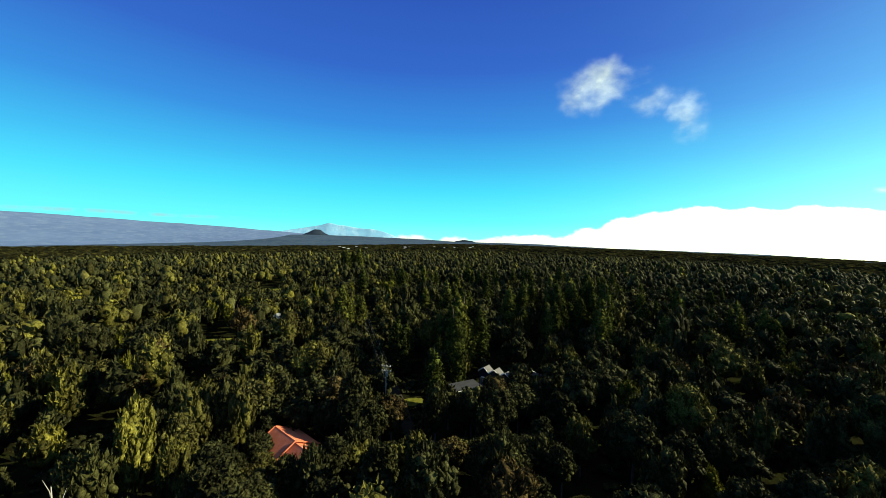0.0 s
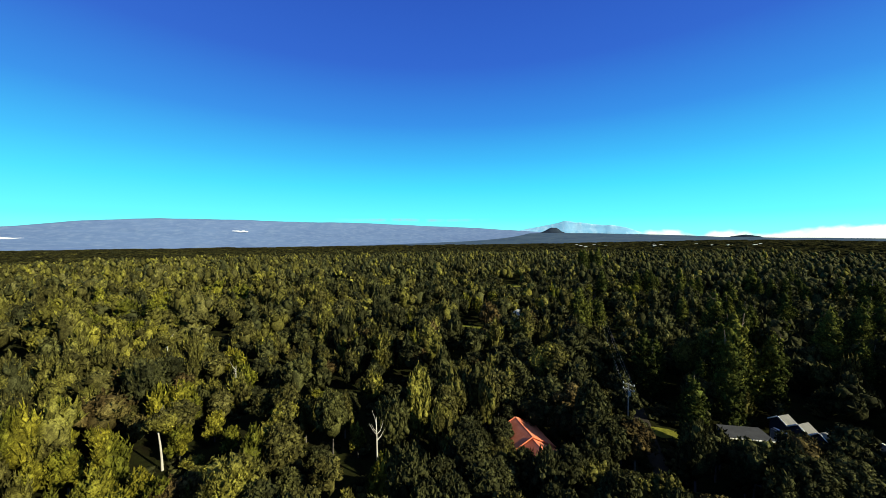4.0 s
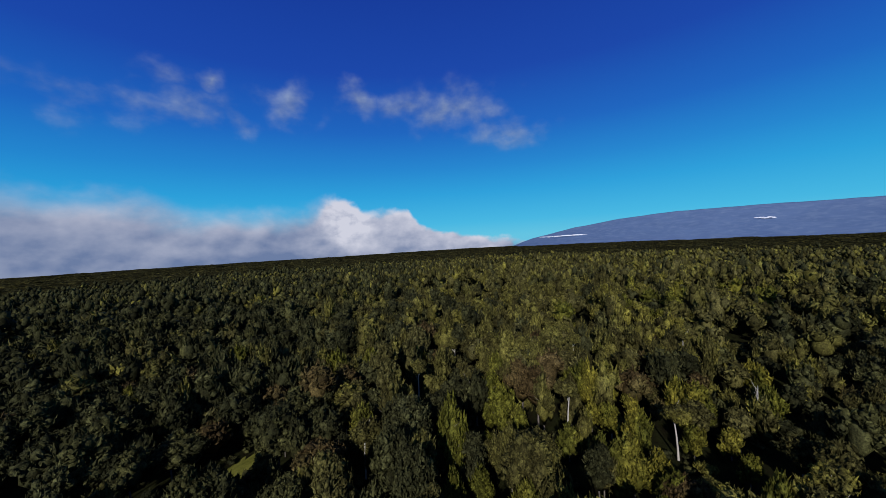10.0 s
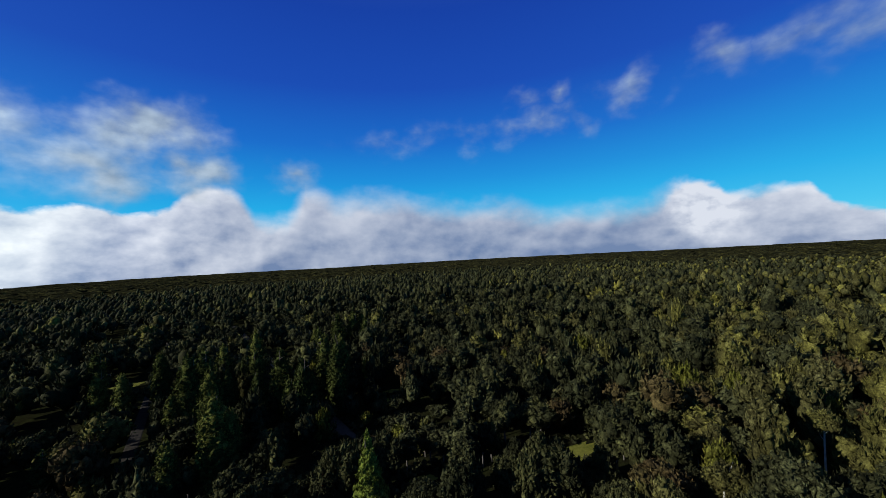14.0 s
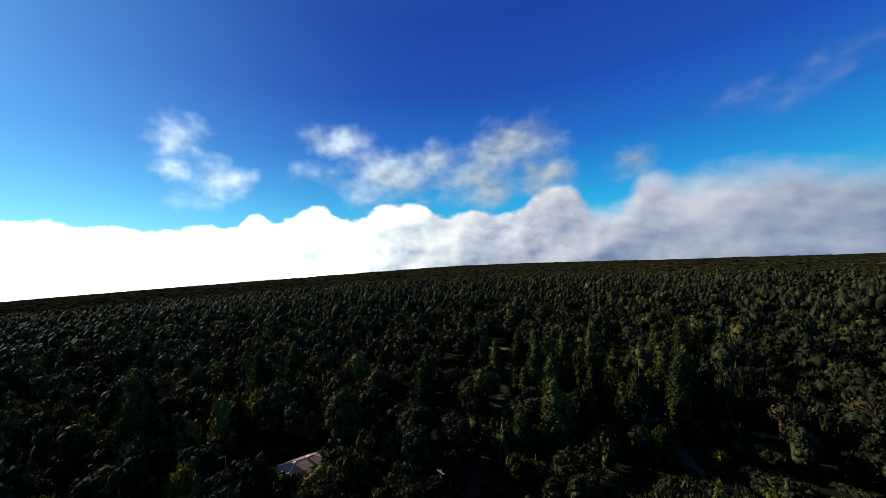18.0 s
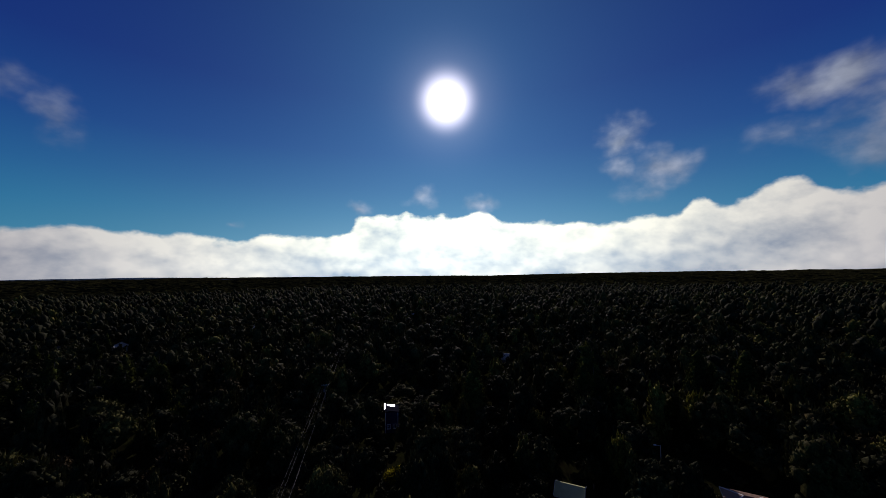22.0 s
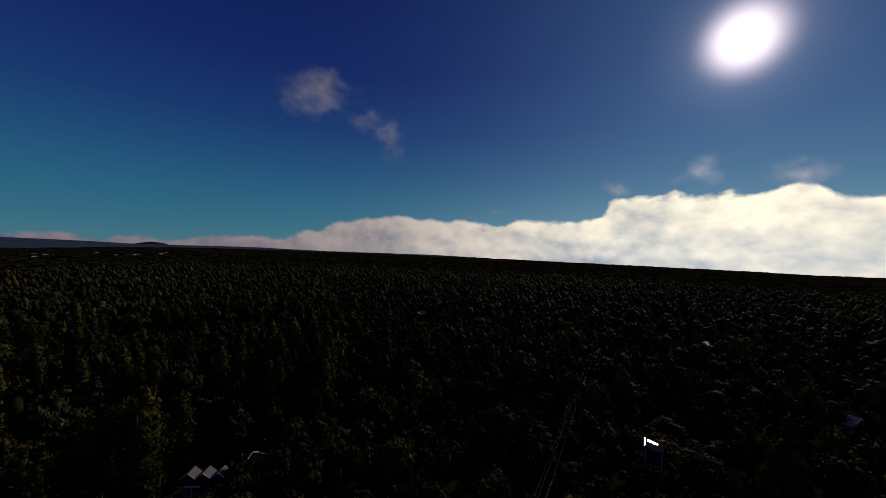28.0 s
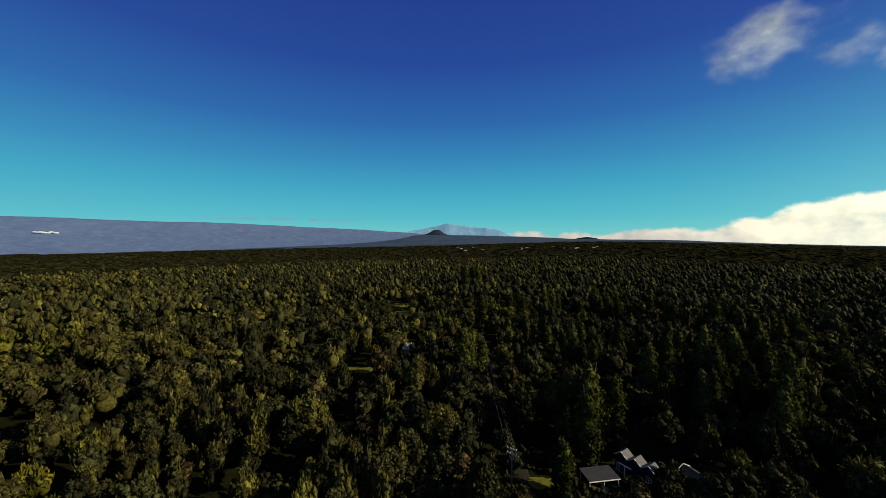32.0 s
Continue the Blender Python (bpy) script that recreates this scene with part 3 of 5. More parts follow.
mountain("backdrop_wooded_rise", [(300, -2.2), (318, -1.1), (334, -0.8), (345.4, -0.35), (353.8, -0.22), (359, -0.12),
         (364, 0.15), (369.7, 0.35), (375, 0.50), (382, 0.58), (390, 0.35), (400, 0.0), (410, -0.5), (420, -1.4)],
         3000, 4450, -1.6, WOODED, "long wooded rise below the cinder cones, tinted for haze", 0.5)
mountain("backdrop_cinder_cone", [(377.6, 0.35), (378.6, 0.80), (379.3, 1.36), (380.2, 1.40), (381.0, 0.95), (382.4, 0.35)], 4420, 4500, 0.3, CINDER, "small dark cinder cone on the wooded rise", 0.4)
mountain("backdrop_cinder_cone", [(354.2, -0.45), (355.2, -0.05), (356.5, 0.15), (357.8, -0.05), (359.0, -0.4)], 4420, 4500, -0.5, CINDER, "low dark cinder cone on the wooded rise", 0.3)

# ---------------------------------------------------------------- trees
nr = np.random.default_rng(11)


def ico(level):
    bm = bmesh.new()
    bmesh.ops.create_icosphere(bm, subdivisions=level, radius=1.0)
    v = np.array([p.co[:] for p in bm.verts])
    f = np.array([[p.index for p in face.verts] for face in bm.faces])
    bm.free()
    return v, f


ICO = {k: ico(k) for k in (1, 2, 3)}
OCTA = (np.array([(1, 0, 0), (0, 1, 0), (-1, 0, 0), (0, -1, 0), (0, 0, 1), (0, 0, -1)], float),
        np.array([(0, 1, 4), (1, 2, 4), (2, 3, 4), (3, 0, 4), (1, 0, 5), (2, 1, 5), (3, 2, 5), (0, 3, 5)]))


def sprays(at, normal, size, g, long=1.35, lean=0.55, upright=0.35):
    """Leaf sprays: bent diamond-shaped blades at the points; some lie flat on the crown, the upright share stands out as tufts."""
    n = len(at)
    out = normal + g.normal(0, lean, (n, 3))
    out /= np.linalg.norm(out, axis=1, keepdims=True)
    u = np.cross(out, g.normal(0, 1, (n, 3)))
    tuft = (g.uniform(0, 1, n) < upright)[:, None]
    u = np.where(tuft, normal * 0.7 + np.array([0, 0, 0.5 + upright]) + g.normal(0, 0.4, (n, 3)), u)
    u /= np.linalg.norm(u, axis=1, keepdims=True)
    w = np.cross(out, u)
    w /= np.linalg.norm(w, axis=1, keepdims=True) + 1e-6
    out = np.cross(u, w)
    s = (size * g.uniform(0.6, 1.4, n))[:, None]
    stretch = np.where(tuft, 1.1 + 0.7 * upright, 1.0)
    p0, p2 = at - u * s * long * 0.7, at + u * s * long * stretch
    p1, p3 = at + w * s * 0.62 + out * s * 0.35, at - w * s * 0.62 + out * s * 0.35
    v = np.stack([p0, p1, p2, p3], 1).reshape(-1, 3)
    f = np.arange(4 * n).reshape(n, 4)
    return v, f


def lobes_of(g, shape, lobes, radius, height, base):
    """Centres and half sizes of a crown's rounded leaf masses: a broad dome, upright plumes, or a round-topped column."""
    centres, sizes = [], []
    for k in range(lobes):
        s = (k + 0.5) / lobes
        a = k * 2.39996 + g.uniform(-0.5, 0.5)
        if shape == "column":
            lift = height * (0.04 + 0.80 * s)
            wide = radius * (0.80 if s < 0.6 else 0.80 - 0.55 * ((s - 0.6) / 0.4) ** 1.5) * g.uniform(0.85, 1.12)
            q = radius * 0.26 * g.uniform(0.3, 1.0) * (1 - 0.7 * s)
            centres.append((q * math.cos(a), q * math.sin(a), base + lift))
            sizes.append((wide, wide, height / lobes * 1.35))
        elif shape == "plume":
            q = radius * (0.0 if k == 0 else g.uniform(0.40, 0.72))
            wide = radius * g.uniform(0.22, 0.36)
            high = height * g.uniform(0.17, 0.28)
            top = height * (0.98 if k == 0 else g.uniform(0.45, 0.92))
            centres.append((q * math.cos(a), q * math.sin(a), base + top - high))
            sizes.append((wide, wide, high))
        else:
            lean = math.acos(1 - 1.18 * s)
            reach = g.uniform(0.58, 0.74)
            wide = radius * g.uniform(0.30, 0.46) * max(0.8, (9 / lobes) ** 0.4)
            centres.append((radius * reach * math.sin(lean) * math.cos(a), radius * reach * math.sin(lean) * math.sin(a), base + height * (0.42 + 0.40 * math.cos(lean))))
            sizes.append((wide, wide, min(wide * g.uniform(0.85, 1.15), height * 0.4)))
    return np.array(centres), np.array(sizes)


def crown_arrays(g, radius, height, lobes, blades, size, base, level=2, shape="dome", rough=0.22, heart=True, florets=0, bud=0.5):
    """A crown: knobbly rounded leaf masses round a leafy heart, with leaf sprays standing off them. Returns verts and (sprays, florets, masses)."""
    verts, faces, count = [], [], 0
    centres, sizes = lobes_of(g, shape, lobes, radius, height, base)
    cv, cf = OCTA if level == 0 else ICO[level]
    if heart:
        hv, hf = ICO[1]
        body = {"column": (0.55, 0.46), "plume": (0.62, 0.40)}.get(shape, (0.66, 0.40))
        verts.append(np.array([0, 0, base + height * (0.42 if shape == "dome" else 0.44)]) + hv * np.array([radius * body[0], radius * body[0], height * body[1]]) * (1 + g.uniform(-0.1, 0.1, len(hv)))[:, None])
        faces.append(hf)
        count = len(hv)
    for c, s in zip(centres, sizes):
        knob = 1 + g.uniform(-rough, rough, len(cv))
        turn = g.uniform(0, 6.28)
        v = (cv * knob[:, None]) * s * 0.88
        co, si = math.cos(turn), math.sin(turn)
        v[:, :2] = np.stack([v[:, 0] * co - v[:, 1] * si, v[:, 0] * si + v[:, 1] * co], 1)
        verts.append(c + v)
        faces.append(cf + count)
        count += len(cv)
    none = np.zeros((0, 3), int)
    quads, buds = np.zeros((0, 4), int), none
    if florets:
        weight = (sizes[:, 0] * sizes[:, 2]) / (sizes[:, 0] * sizes[:, 2]).sum()
        which = g.choice(lobes, florets, p=weight)
        d = g.normal(0, 1, (florets, 3))
        d[:, 2] = np.abs(d[:, 2]) * 0.9 - 0.40
        d /= np.linalg.norm(d, axis=1, keepdims=True)
        at = centres[which] + d * sizes[which] * g.uniform(0.86, 1.08, florets)[:, None]
        ov, of = OCTA
        spin = g.uniform(0, 6.28, florets)
        co, si = np.cos(spin)[:, None], np.sin(spin)[:, None]
        v = ov[None] * g.uniform(0.62, 1.38, (florets, len(ov)))[..., None] * (bud * g.uniform(0.7, 1.35, florets))[:, None, None]
        v = np.stack([v[..., 0] * co - v[..., 1] * si, v[..., 0] * si + v[..., 1] * co, v[..., 2] * (1.35 if shape == "plume" else 0.95)], -1)
        v[..., :2] += v[..., 2:] * g.normal(0, 0.3, (florets, 1, 2))
        verts.append((at[:, None] + v).reshape(-1, 3))
        buds = (of[None] + count + np.arange(florets)[:, None, None] * len(ov)).reshape(-1, 3)
        count += florets * len(ov)
    if blades:
        weight = (sizes[:, 0] * sizes[:, 2]) / (sizes[:, 0] * sizes[:, 2]).sum()
        which = g.choice(lobes, blades, p=weight)
        d = g.normal(0, 1, (blades, 3))
        d[:, 2] = np.abs(d[:, 2]) * 0.9 - 0.35
        d /= np.linalg.norm(d, axis=1, keepdims=True)
        v, f = sprays(centres[which] + d * sizes[which] * g.uniform(0.88, 1.24, blades)[:, None], d, size, g, upright=0.8 if shape == "plume" else 0.35)
        verts.append(v)
        quads = f + count
    return np.concatenate(verts), (quads, buds, np.concatenate(faces))


def tube(path, radii, sides=6):
    """A tapering round limb along a path."""
    path = np.asarray(path, float)
    verts, quads = [], []
    for i, p in enumerate(path):
        d = path[min(i + 1, len(path) - 1)] - path[max(i - 1, 0)]
        d /= np.linalg.norm(d)
        u = np.cross(d, (0.31, 0.95, 0.05))
        u /= np.linalg.norm(u)
        w = np.cross(d, u)
        for k in range(sides):
            a = 2 * np.pi * k / sides
            verts.append(p + (u * np.cos(a) + w * np.sin(a)) * radii[i])
    for i in range(len(path) - 1):
        for k in range(sides):
            quads.append([i * sides + k, i * sides + (k + 1) % sides, (i + 1) * sides + (k + 1) % sides, (i + 1) * sides + k])
    return np.array(verts), np.array(quads)


def limbs_arrays(g, height, radius, spread, branches, sides=6, bare=False):
    verts, quads, count = [], [], 0
    lean = g.uniform(-0.08, 0.08, 2) * height
    stem = [(lean[0] * s * s, lean[1] * s * s, height * s) for s in (0, 0.25, 0.5, 0.75, 1.0)]
    pieces = [tube(stem, radius * np.array([1.25, 0.95, 0.8, 0.6, 0.25]), sides)]
    for _ in range(branches):
        s = g.uniform(0.6, 0.94) if bare else g.uniform(0.45, 0.92)
        a = g.uniform(0, 2 * np.pi)
        start = np.array([lean[0] * s * s, lean[1] * s * s, height * s])
        reach = spread * g.uniform(0.5, 1.0)
        up = reach * (g.uniform(0.8, 1.7) if bare else g.uniform(0.35, 0.7))
        mid = start + np.array([np.cos(a) * reach * 0.5, np.sin(a) * reach * 0.5, up * 0.35]) + g.normal(0, 0.08 * reach, 3)
        end = start + np.array([np.cos(a) * reach, np.sin(a) * reach, up])
        pieces.append(tube([start, mid, end], radius * np.array([0.42, 0.24, 0.07]), max(4, sides - 2)))
    for v, f in pieces:
        verts.append(v)
        quads.append(f + count)
        count += len(v)
    return np.concatenate(verts), np.concatenate(quads)


def make_tree(name, label, leaf, bark, g, radius, height, lobes, blades, size, group, shape="dome", bole=0.3, level=2, florets=150, bud=0.46):
    ob = thing(name, Matrix(), label, "tree", group)
    tv, tf = limbs_arrays(g, height * (0.9 if shape == "column" else 0.72), 0.10 + 0.007 * height, radius * 0.75, 2 if shape == "column" else 5)
    part("trunk", mesh_of("trunk", tv, tf, bark, True), bark, ob)
    v, faces = crown_arrays(g, radius, height * (1 - bole), lobes, blades, size, height * bole, level, shape, florets=florets, bud=bud)
    part("crown", mesh_of("crown", v, list(faces), leaf, "cores"), leaf, ob)
    return ob


# stands of dark columnar conifers: x, y, spread, number
CONIFERS = [(-1.8, 83, 0.2, 1), (4.2, 99, 0.2, 1), (4, 112, 5, 5), (14, 116, 6, 4), (42, 140, 18, 22), (70, 165, 26, 24), (20, 175, 24, 22), (-34, 146, 7, 6), (100, 130, 22, 12), (-20, 250, 30, 20),
            (110, 210, 45, 18), (40, 260, 45, 20), (108, -33, 8, 8), (120, -73, 9, 7), (70, -96, 12, 7), (62, -140, 14, 7), (114, 4, 6, 3), (-98, 362, 10, 9), (-12, 108, 4, 3),
            (12, -112, 10, 8), (32, -124, 12, 9), (2, -165, 16, 9), (24, -88, 7, 5), (-2, -118, 7, 5), (98, -36, 3, 2)]


def pockets(x, y):
    """High in the small shady gaps of the canopy."""
    return (np.sin(x * 0.31 + 1.7 * np.sin(y * 0.13)) * np.sin(y * 0.27 + 1.9 * np.sin(x * 0.11) + 0.8) + 0.35 * np.sin(x * 0.73 + y * 0.51)) / 1.1


def scatter(r0, r1, cell, g):
    """Jittered grid of places between two radii, clear of roads, lawns and houses."""
    k = int(r1 / cell) + 2
    ix, iy = np.meshgrid(np.arange(-k, k), np.arange(-k, k))
    x = (ix + g.uniform(0.1, 0.9, ix.shape)) * cell
    y = (iy + g.uniform(0.1, 0.9, iy.shape)) * cell
    x, y = x.ravel(), y.ravel()
    r = np.hypot(x, y)
    keep = (r >= r0) & (r < r1) & ~blocked(x, y, 1.2) & (g.uniform(0, 1, x.shape) > 0.08) & (pockets(x, y) < 0.76)
    return x[keep], y[keep]


def stand_noise(x, y, s, seed=0.0):
    return (np.sin(x * s + seed) * np.cos(y * s * 1.3 + seed * 2) + np.sin((x + y) * s * 0.6 + seed * 3)) * 0.5


# plots whose roofs stand clear of the trees: x, y, height that shows, half width
PLOTS = [(-25.0, 60.8, -38.0, 4.6), (13.6, 97.6, -37.6, 5.0), (6.6, 93.6, -39.5, 4.0), (28.6, 100.6, -38.9, 2.4), (76.3, -53, -38.5, 5.5),
         (77.6, -17.6, -38.6, 3.4), (70.6, -21.6, -39.2, 6.0), (107, 30.2, -36.2, 2.4), (-13, 82, -37, 1.5), (-6, 88, -41.5, 2.5), (79, 21.3, -40.5, 2.0), (-78, 168, -38.5, 4.0), (9.2, -63.2, -37.4, 3.0),
         (-88, 141, -41, 5.0), (-19, -122, -41.5, 2.6), (-19.3, -127, -41.5, 2.6), (-17, -73, -41.5, 2.5), (92.5, -42.5, -37, 1.2), (-124, 256, -41.5, 5.0), (-138, 290, -41.5, 6.0), (-68, 99, -41.5, 2.5), (-5.3, -64.5, -37, 3.2)]


for hx, hy in ((188, 229), (263, 188), (260, 45), (344, 78), (181, -8), (238, -39), (189, 275), (305, 86)):
    PLOTS.append((hx, hy, float(ground_height(hx, hy)) + 4.0, 3.0))


def height_cap(px, py):
    """Greatest tree height on a spot from which the plots are still overlooked."""
    cap, r = 99.0, math.hypot(px, py)
    for hx, hy, hz, half in PLOTS:
        d = math.hypot(hx, hy)
        if d - (32 if hz > -40 else 42) < r < d + half and abs(px * hy - py * hx) / d < (half + 1.5) * r / d:
            cap = min(cap, 5.0 + (hz - 5.0) * min(1.0, r / d) - float(ground_height(px, py)))
    return cap


# --- conifers
conifer_kinds = []
for k in range(4):
    conifer_kinds.append(make_tree("conifer", "tall narrow dark green conifer with drooping foliage", LEAF_CONIFER, BARK_DARK, nr,
                                   2.1 + 0.28 * k, 15.5 + 1.6 * k, 14, 1250, 0.24, "columnar conifers", shape="column", bole=0.04, level=1, florets=70, bud=0.42))
first = set()
for cx, cy, spread, number in CONIFERS:
    for _ in range(number):
        x, y = cx + nr.normal(0, spread * 0.55), cy + nr.normal(0, spread * 0.55)
        if spread > 1 and (bool(blocked(x, y, 0.5)) or height_cap(x, y) < 15.0):
            continue
        k = int(nr.integers(4))
        s = nr.uniform(0.85, 1.45)
        if spread < 1:
            s = 1.25
        if (cx, cy) == (-98, 362):
            s = nr.uniform(1.5, 1.95)
        m = pose(x, y, float(ground_height(x, y)) - 0.1, 0, 0, nr.uniform(0, 360)) @ Matrix.Diagonal((s, s, s * nr.uniform(0.9, 1.12), 1))
        if k not in first:
            first.add(k)
            conifer_kinds[k].matrix_world = m
        else:
            ob = copy_thing(conifer_kinds[k], pose(0, 0, 0))
            ob.matrix_basis = m

# --- broadleaf trees near the camera
kinds = []
for k in range(15):
    leaf = (LEAF, LEAF, LEAF_GREY, LEAF, LEAF, LEAF_GREY, LEAF, LEAF_LIME, LEAF, LEAF_RUST, LEAF_SHADE, LEAF_SHADE, LEAF_SHADE, LEAF, LEAF_SHADE)[k]
    words = {LEAF: "olive green broadleaf forest tree with clumped crown", LEAF_GREY: "grey-green broadleaf tree with dense clumped crown",
             LEAF_SHADE: "dark green broadleaf tree, shade put into its leaf colour",
             LEAF_LIME: "bright yellow-green broadleaf tree in full sun", LEAF_RUST: "broadleaf tree with rusty brown dying foliage"}[leaf]
    big = k > 12
    shape = "plume" if k in (0, 1, 3, 4, 6, 7, 8, 11) else "dome"
    kinds.append((leaf, words, nr.uniform(4.6, 5.4) if big else nr.uniform(2.8, 3.7), nr.uniform(13.0, 14.5) if big else nr.uniform(9.5, 12.5), 24 if big else 14 if shape == "plume" else int(nr.integers(10, 14)), shape))
templates = [make_tree("broadleaf_tree", words, leaf, BARK, nr, rad, h, lobes, 2400 if lobes > 20 else 1150, 0.26, "broadleaf forest trees", shape, bole=0.28 if shape == "dome" else 0.14, level=1, florets=200 if lobes > 20 else 90) for leaf, words, rad, h, lobes, shape in kinds]


def sub(t, name):
    return next(c.data for c in t.children if c.name.startswith(name))


boles = [(np.array([v.co[:] for v in sub(t, "trunk").vertices]), np.array([p.vertices[:] for p in sub(t, "trunk").polygons])) for t in templates]

coarse, middling = [], []
for leaf, words, rad, h, lobes, shape in kinds:
    low_end = 0.28 if shape == "dome" else 0.14
    middling.append(crown_arrays(nr, rad, h * (1 - low_end), lobes - 2, 860 if lobes > 20 else 430, 0.32, h * low_end, 1, shape, florets=50 if lobes > 20 else 24, bud=0.5))
    coarse.append(crown_arrays(nr, rad, h * (1 - low_end), 12 if lobes > 20 else 7, 460 if lobes > 20 else 230, 0.45, h * low_end, 1, shape, florets=18 if lobes > 20 else 8, bud=0.6))
x, y = scatter(4, 150, 5.3, nr)
keep = (np.hypot(x, y) > 55) | (x < 15) | (np.hypot(x, y) < 44)
x, y = x[keep], y[keep]
thin = np.zeros(x.shape)
for cx, cy, spread, number in CONIFERS:
    thin = np.maximum(thin, np.clip(1.25 - np.hypot(x - cx, y - cy) / (spread + 3.0), 0, 0.75))
keep = nr.uniform(0, 1, x.shape) > thin
x, y = x[keep], y[keep]
order = np.argsort((np.hypot(x, y) - 36) % 200)
x, y = x[order], y[order]
single, placed = 300, set()
groups = {}


def shade_share(px, py):
    """Share of the dark-leaved kind by azimuth; its leaf colour stands in for shade."""
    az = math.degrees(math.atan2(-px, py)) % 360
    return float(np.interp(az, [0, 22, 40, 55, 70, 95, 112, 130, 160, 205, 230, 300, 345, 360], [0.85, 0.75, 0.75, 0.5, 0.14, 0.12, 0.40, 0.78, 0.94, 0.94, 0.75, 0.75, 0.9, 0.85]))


def pick_kind(px, py):
    roll = nr.uniform()
    if math.hypot(px + 70, py - 4) < 30 and roll < 0.42 or roll < 0.035:
        return 7
    if roll > 0.94:
        return 9
    if shade_share(px, py) > nr.uniform():
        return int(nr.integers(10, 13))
    return int(nr.choice([0, 1, 2, 3, 4, 5, 6, 8]))


for i in range(len(x)):
    k = pick_kind(x[i], y[i])
    s = nr.triangular(0.55, 0.95, 1.35) * (1.0 + 0.15 * stand_noise(x[i], y[i], 0.05))
    if nr.uniform() < 0.05:
        k, s = (14 if k in (10, 11, 12) else 13), nr.uniform(0.85, 1.1)
    tall = s * nr.uniform(0.85, 1.12) * nr.triangular(0.75, 1.0, 1.55) / max(1.0, s) ** 0.5
    if math.hypot(x[i] - 121, y[i] - 32) < 16:
        tall = min(tall, 0.42)
    cap = height_cap(x[i], y[i])
    cap = max(cap, 1.5)
    if kinds[k][3] * tall > cap:
        tall = cap / kinds[k][3]
        s = min(s, 0.45 + 0.55 * tall)
    turn = nr.uniform(0, 360)
    m = pose(x[i], y[i], float(ground_height(x[i], y[i])) - 0.1, 0, 0, turn) @ Matrix.Diagonal((s, s, tall, 1))
    if i < single:
        if k not in placed:
            placed.add(k)
            templates[k].matrix_world = m
        else:
            copy_thing(templates[k], pose(0, 0, 0)).matrix_basis = m
    else:
        groups.setdefault(kinds[k][0].name, []).append((k if np.hypot(x[i], y[i]) < 92 else k + 15, np.array(m)))
# trees and bushes that stand out: x, y, kind, width, height
for px, py, k, s, tall in [(1.5, 118, 13, 1.0, 1.35), (-4, 116, 13, 0.85, 1.15), (-33, 90, 13, 1.1, 1.1), (-91, 25, 7, 1.5, 1.2), (-66, 8, 7, 1.35, 1.15), (-61, 14, 7, 1.1, 1.1),
                           (-62, -9, 2, 1.0, 0.6), (-56, -1, 5, 0.9, 0.55), (107, 47, 9, 1.0, 0.8), (-29.6, 57.2, 5, 0.85, 0.52), (-25, 55.0, 11, 0.9, 0.72), (-20.5, 51.5, 10, 0.8, 0.72), (-31.5, 60, 12, 0.85, 0.8), (-14.5, 61.5, 11, 0.85, 0.97), (-12.6, 66.5, 12, 0.85, 1.02), (-15.8, 66.5, 10, 0.8, 0.92), (-15.2, 57.5, 10, 0.75, 0.62), (-10.5, 61.5, 0, 0.9, 0.8), (-11, 56, 11, 0.8, 0.75), (-17.5, 74, 13, 0.7, 0.75),
                           (8.5, 66, 10, 0.9, 0.9), (12, 72, 14, 0.8, 0.85), (17, 76, 14, 0.85, 0.8), (22, 80, 11, 1.1, 1.0), (9.5, 79, 12, 0.9, 0.85), (15, 84, 10, 0.9, 0.72), (20, 88, 13, 0.7, 0.6), (27, 86, 14, 0.9, 0.8), (5.5, 74, 11, 0.75, 0.85), (25, 72, 12, 1.1, 1.05), (62, 30, 13, 0.8, 1.0), (47, 66, 13, 0.8, 1.1)]:
    if (px, py) not in ((-29.6, 57.2), (-31.5, 60)):
        tall = min(tall, max(height_cap(px, py), 1.5) / kinds[k][3])
    m = pose(px, py, GROUND_Z - 0.1, 0, 0, 40 * k + px) @ Matrix.Diagonal((s, s, tall, 1))
    if k not in placed:
        placed.add(k)
        templates[k].matrix_world = m
    else:
        copy_thing(templates[k], pose(0, 0, 0)).matrix_basis = m
for k in range(15):
    if k not in placed:
        m = pose(-70 - 4 * k, 62 + 3 * k, GROUND_Z - 0.1)
        templates[k].matrix_world = m


def joined(name, rows, source, mat, label, category="trees"):
    """Many trees of one kind in one mesh."""
    verts, faces, count = [], ([], [], []), 0
    for k, m in rows:
        v, groups = source[k]
        verts.append(v @ m[:3, :3].T + m[:3, 3])
        for kept, group in zip(faces, groups):
            if len(group):
                kept.append(group + count)
        count += len(v)
    faces = [np.concatenate(kept) if kept else np.zeros((0, 3), int) for kept in faces]
    return tagged(new(name, mesh_of(name, np.concatenate(verts), faces, mat, "cores")), label, category, kind="stuff")


MATS = {m.name: m for m in (LEAF, LEAF_GREY, LEAF_LIME, LEAF_RUST, LEAF_SHADE)}
trunk_rows = []
for key, rows in groups.items():
    joined("forest_crowns", rows, middling + coarse, MATS[key], "dense crowns of broadleaf forest in %s" % key.replace("_", " "))
    trunk_rows += [row for row in rows if row[0] < 15]
joined("forest_trunks", trunk_rows, [(v, (f, [], [])) for v, f in boles], BARK, "pale trunks of forest trees")

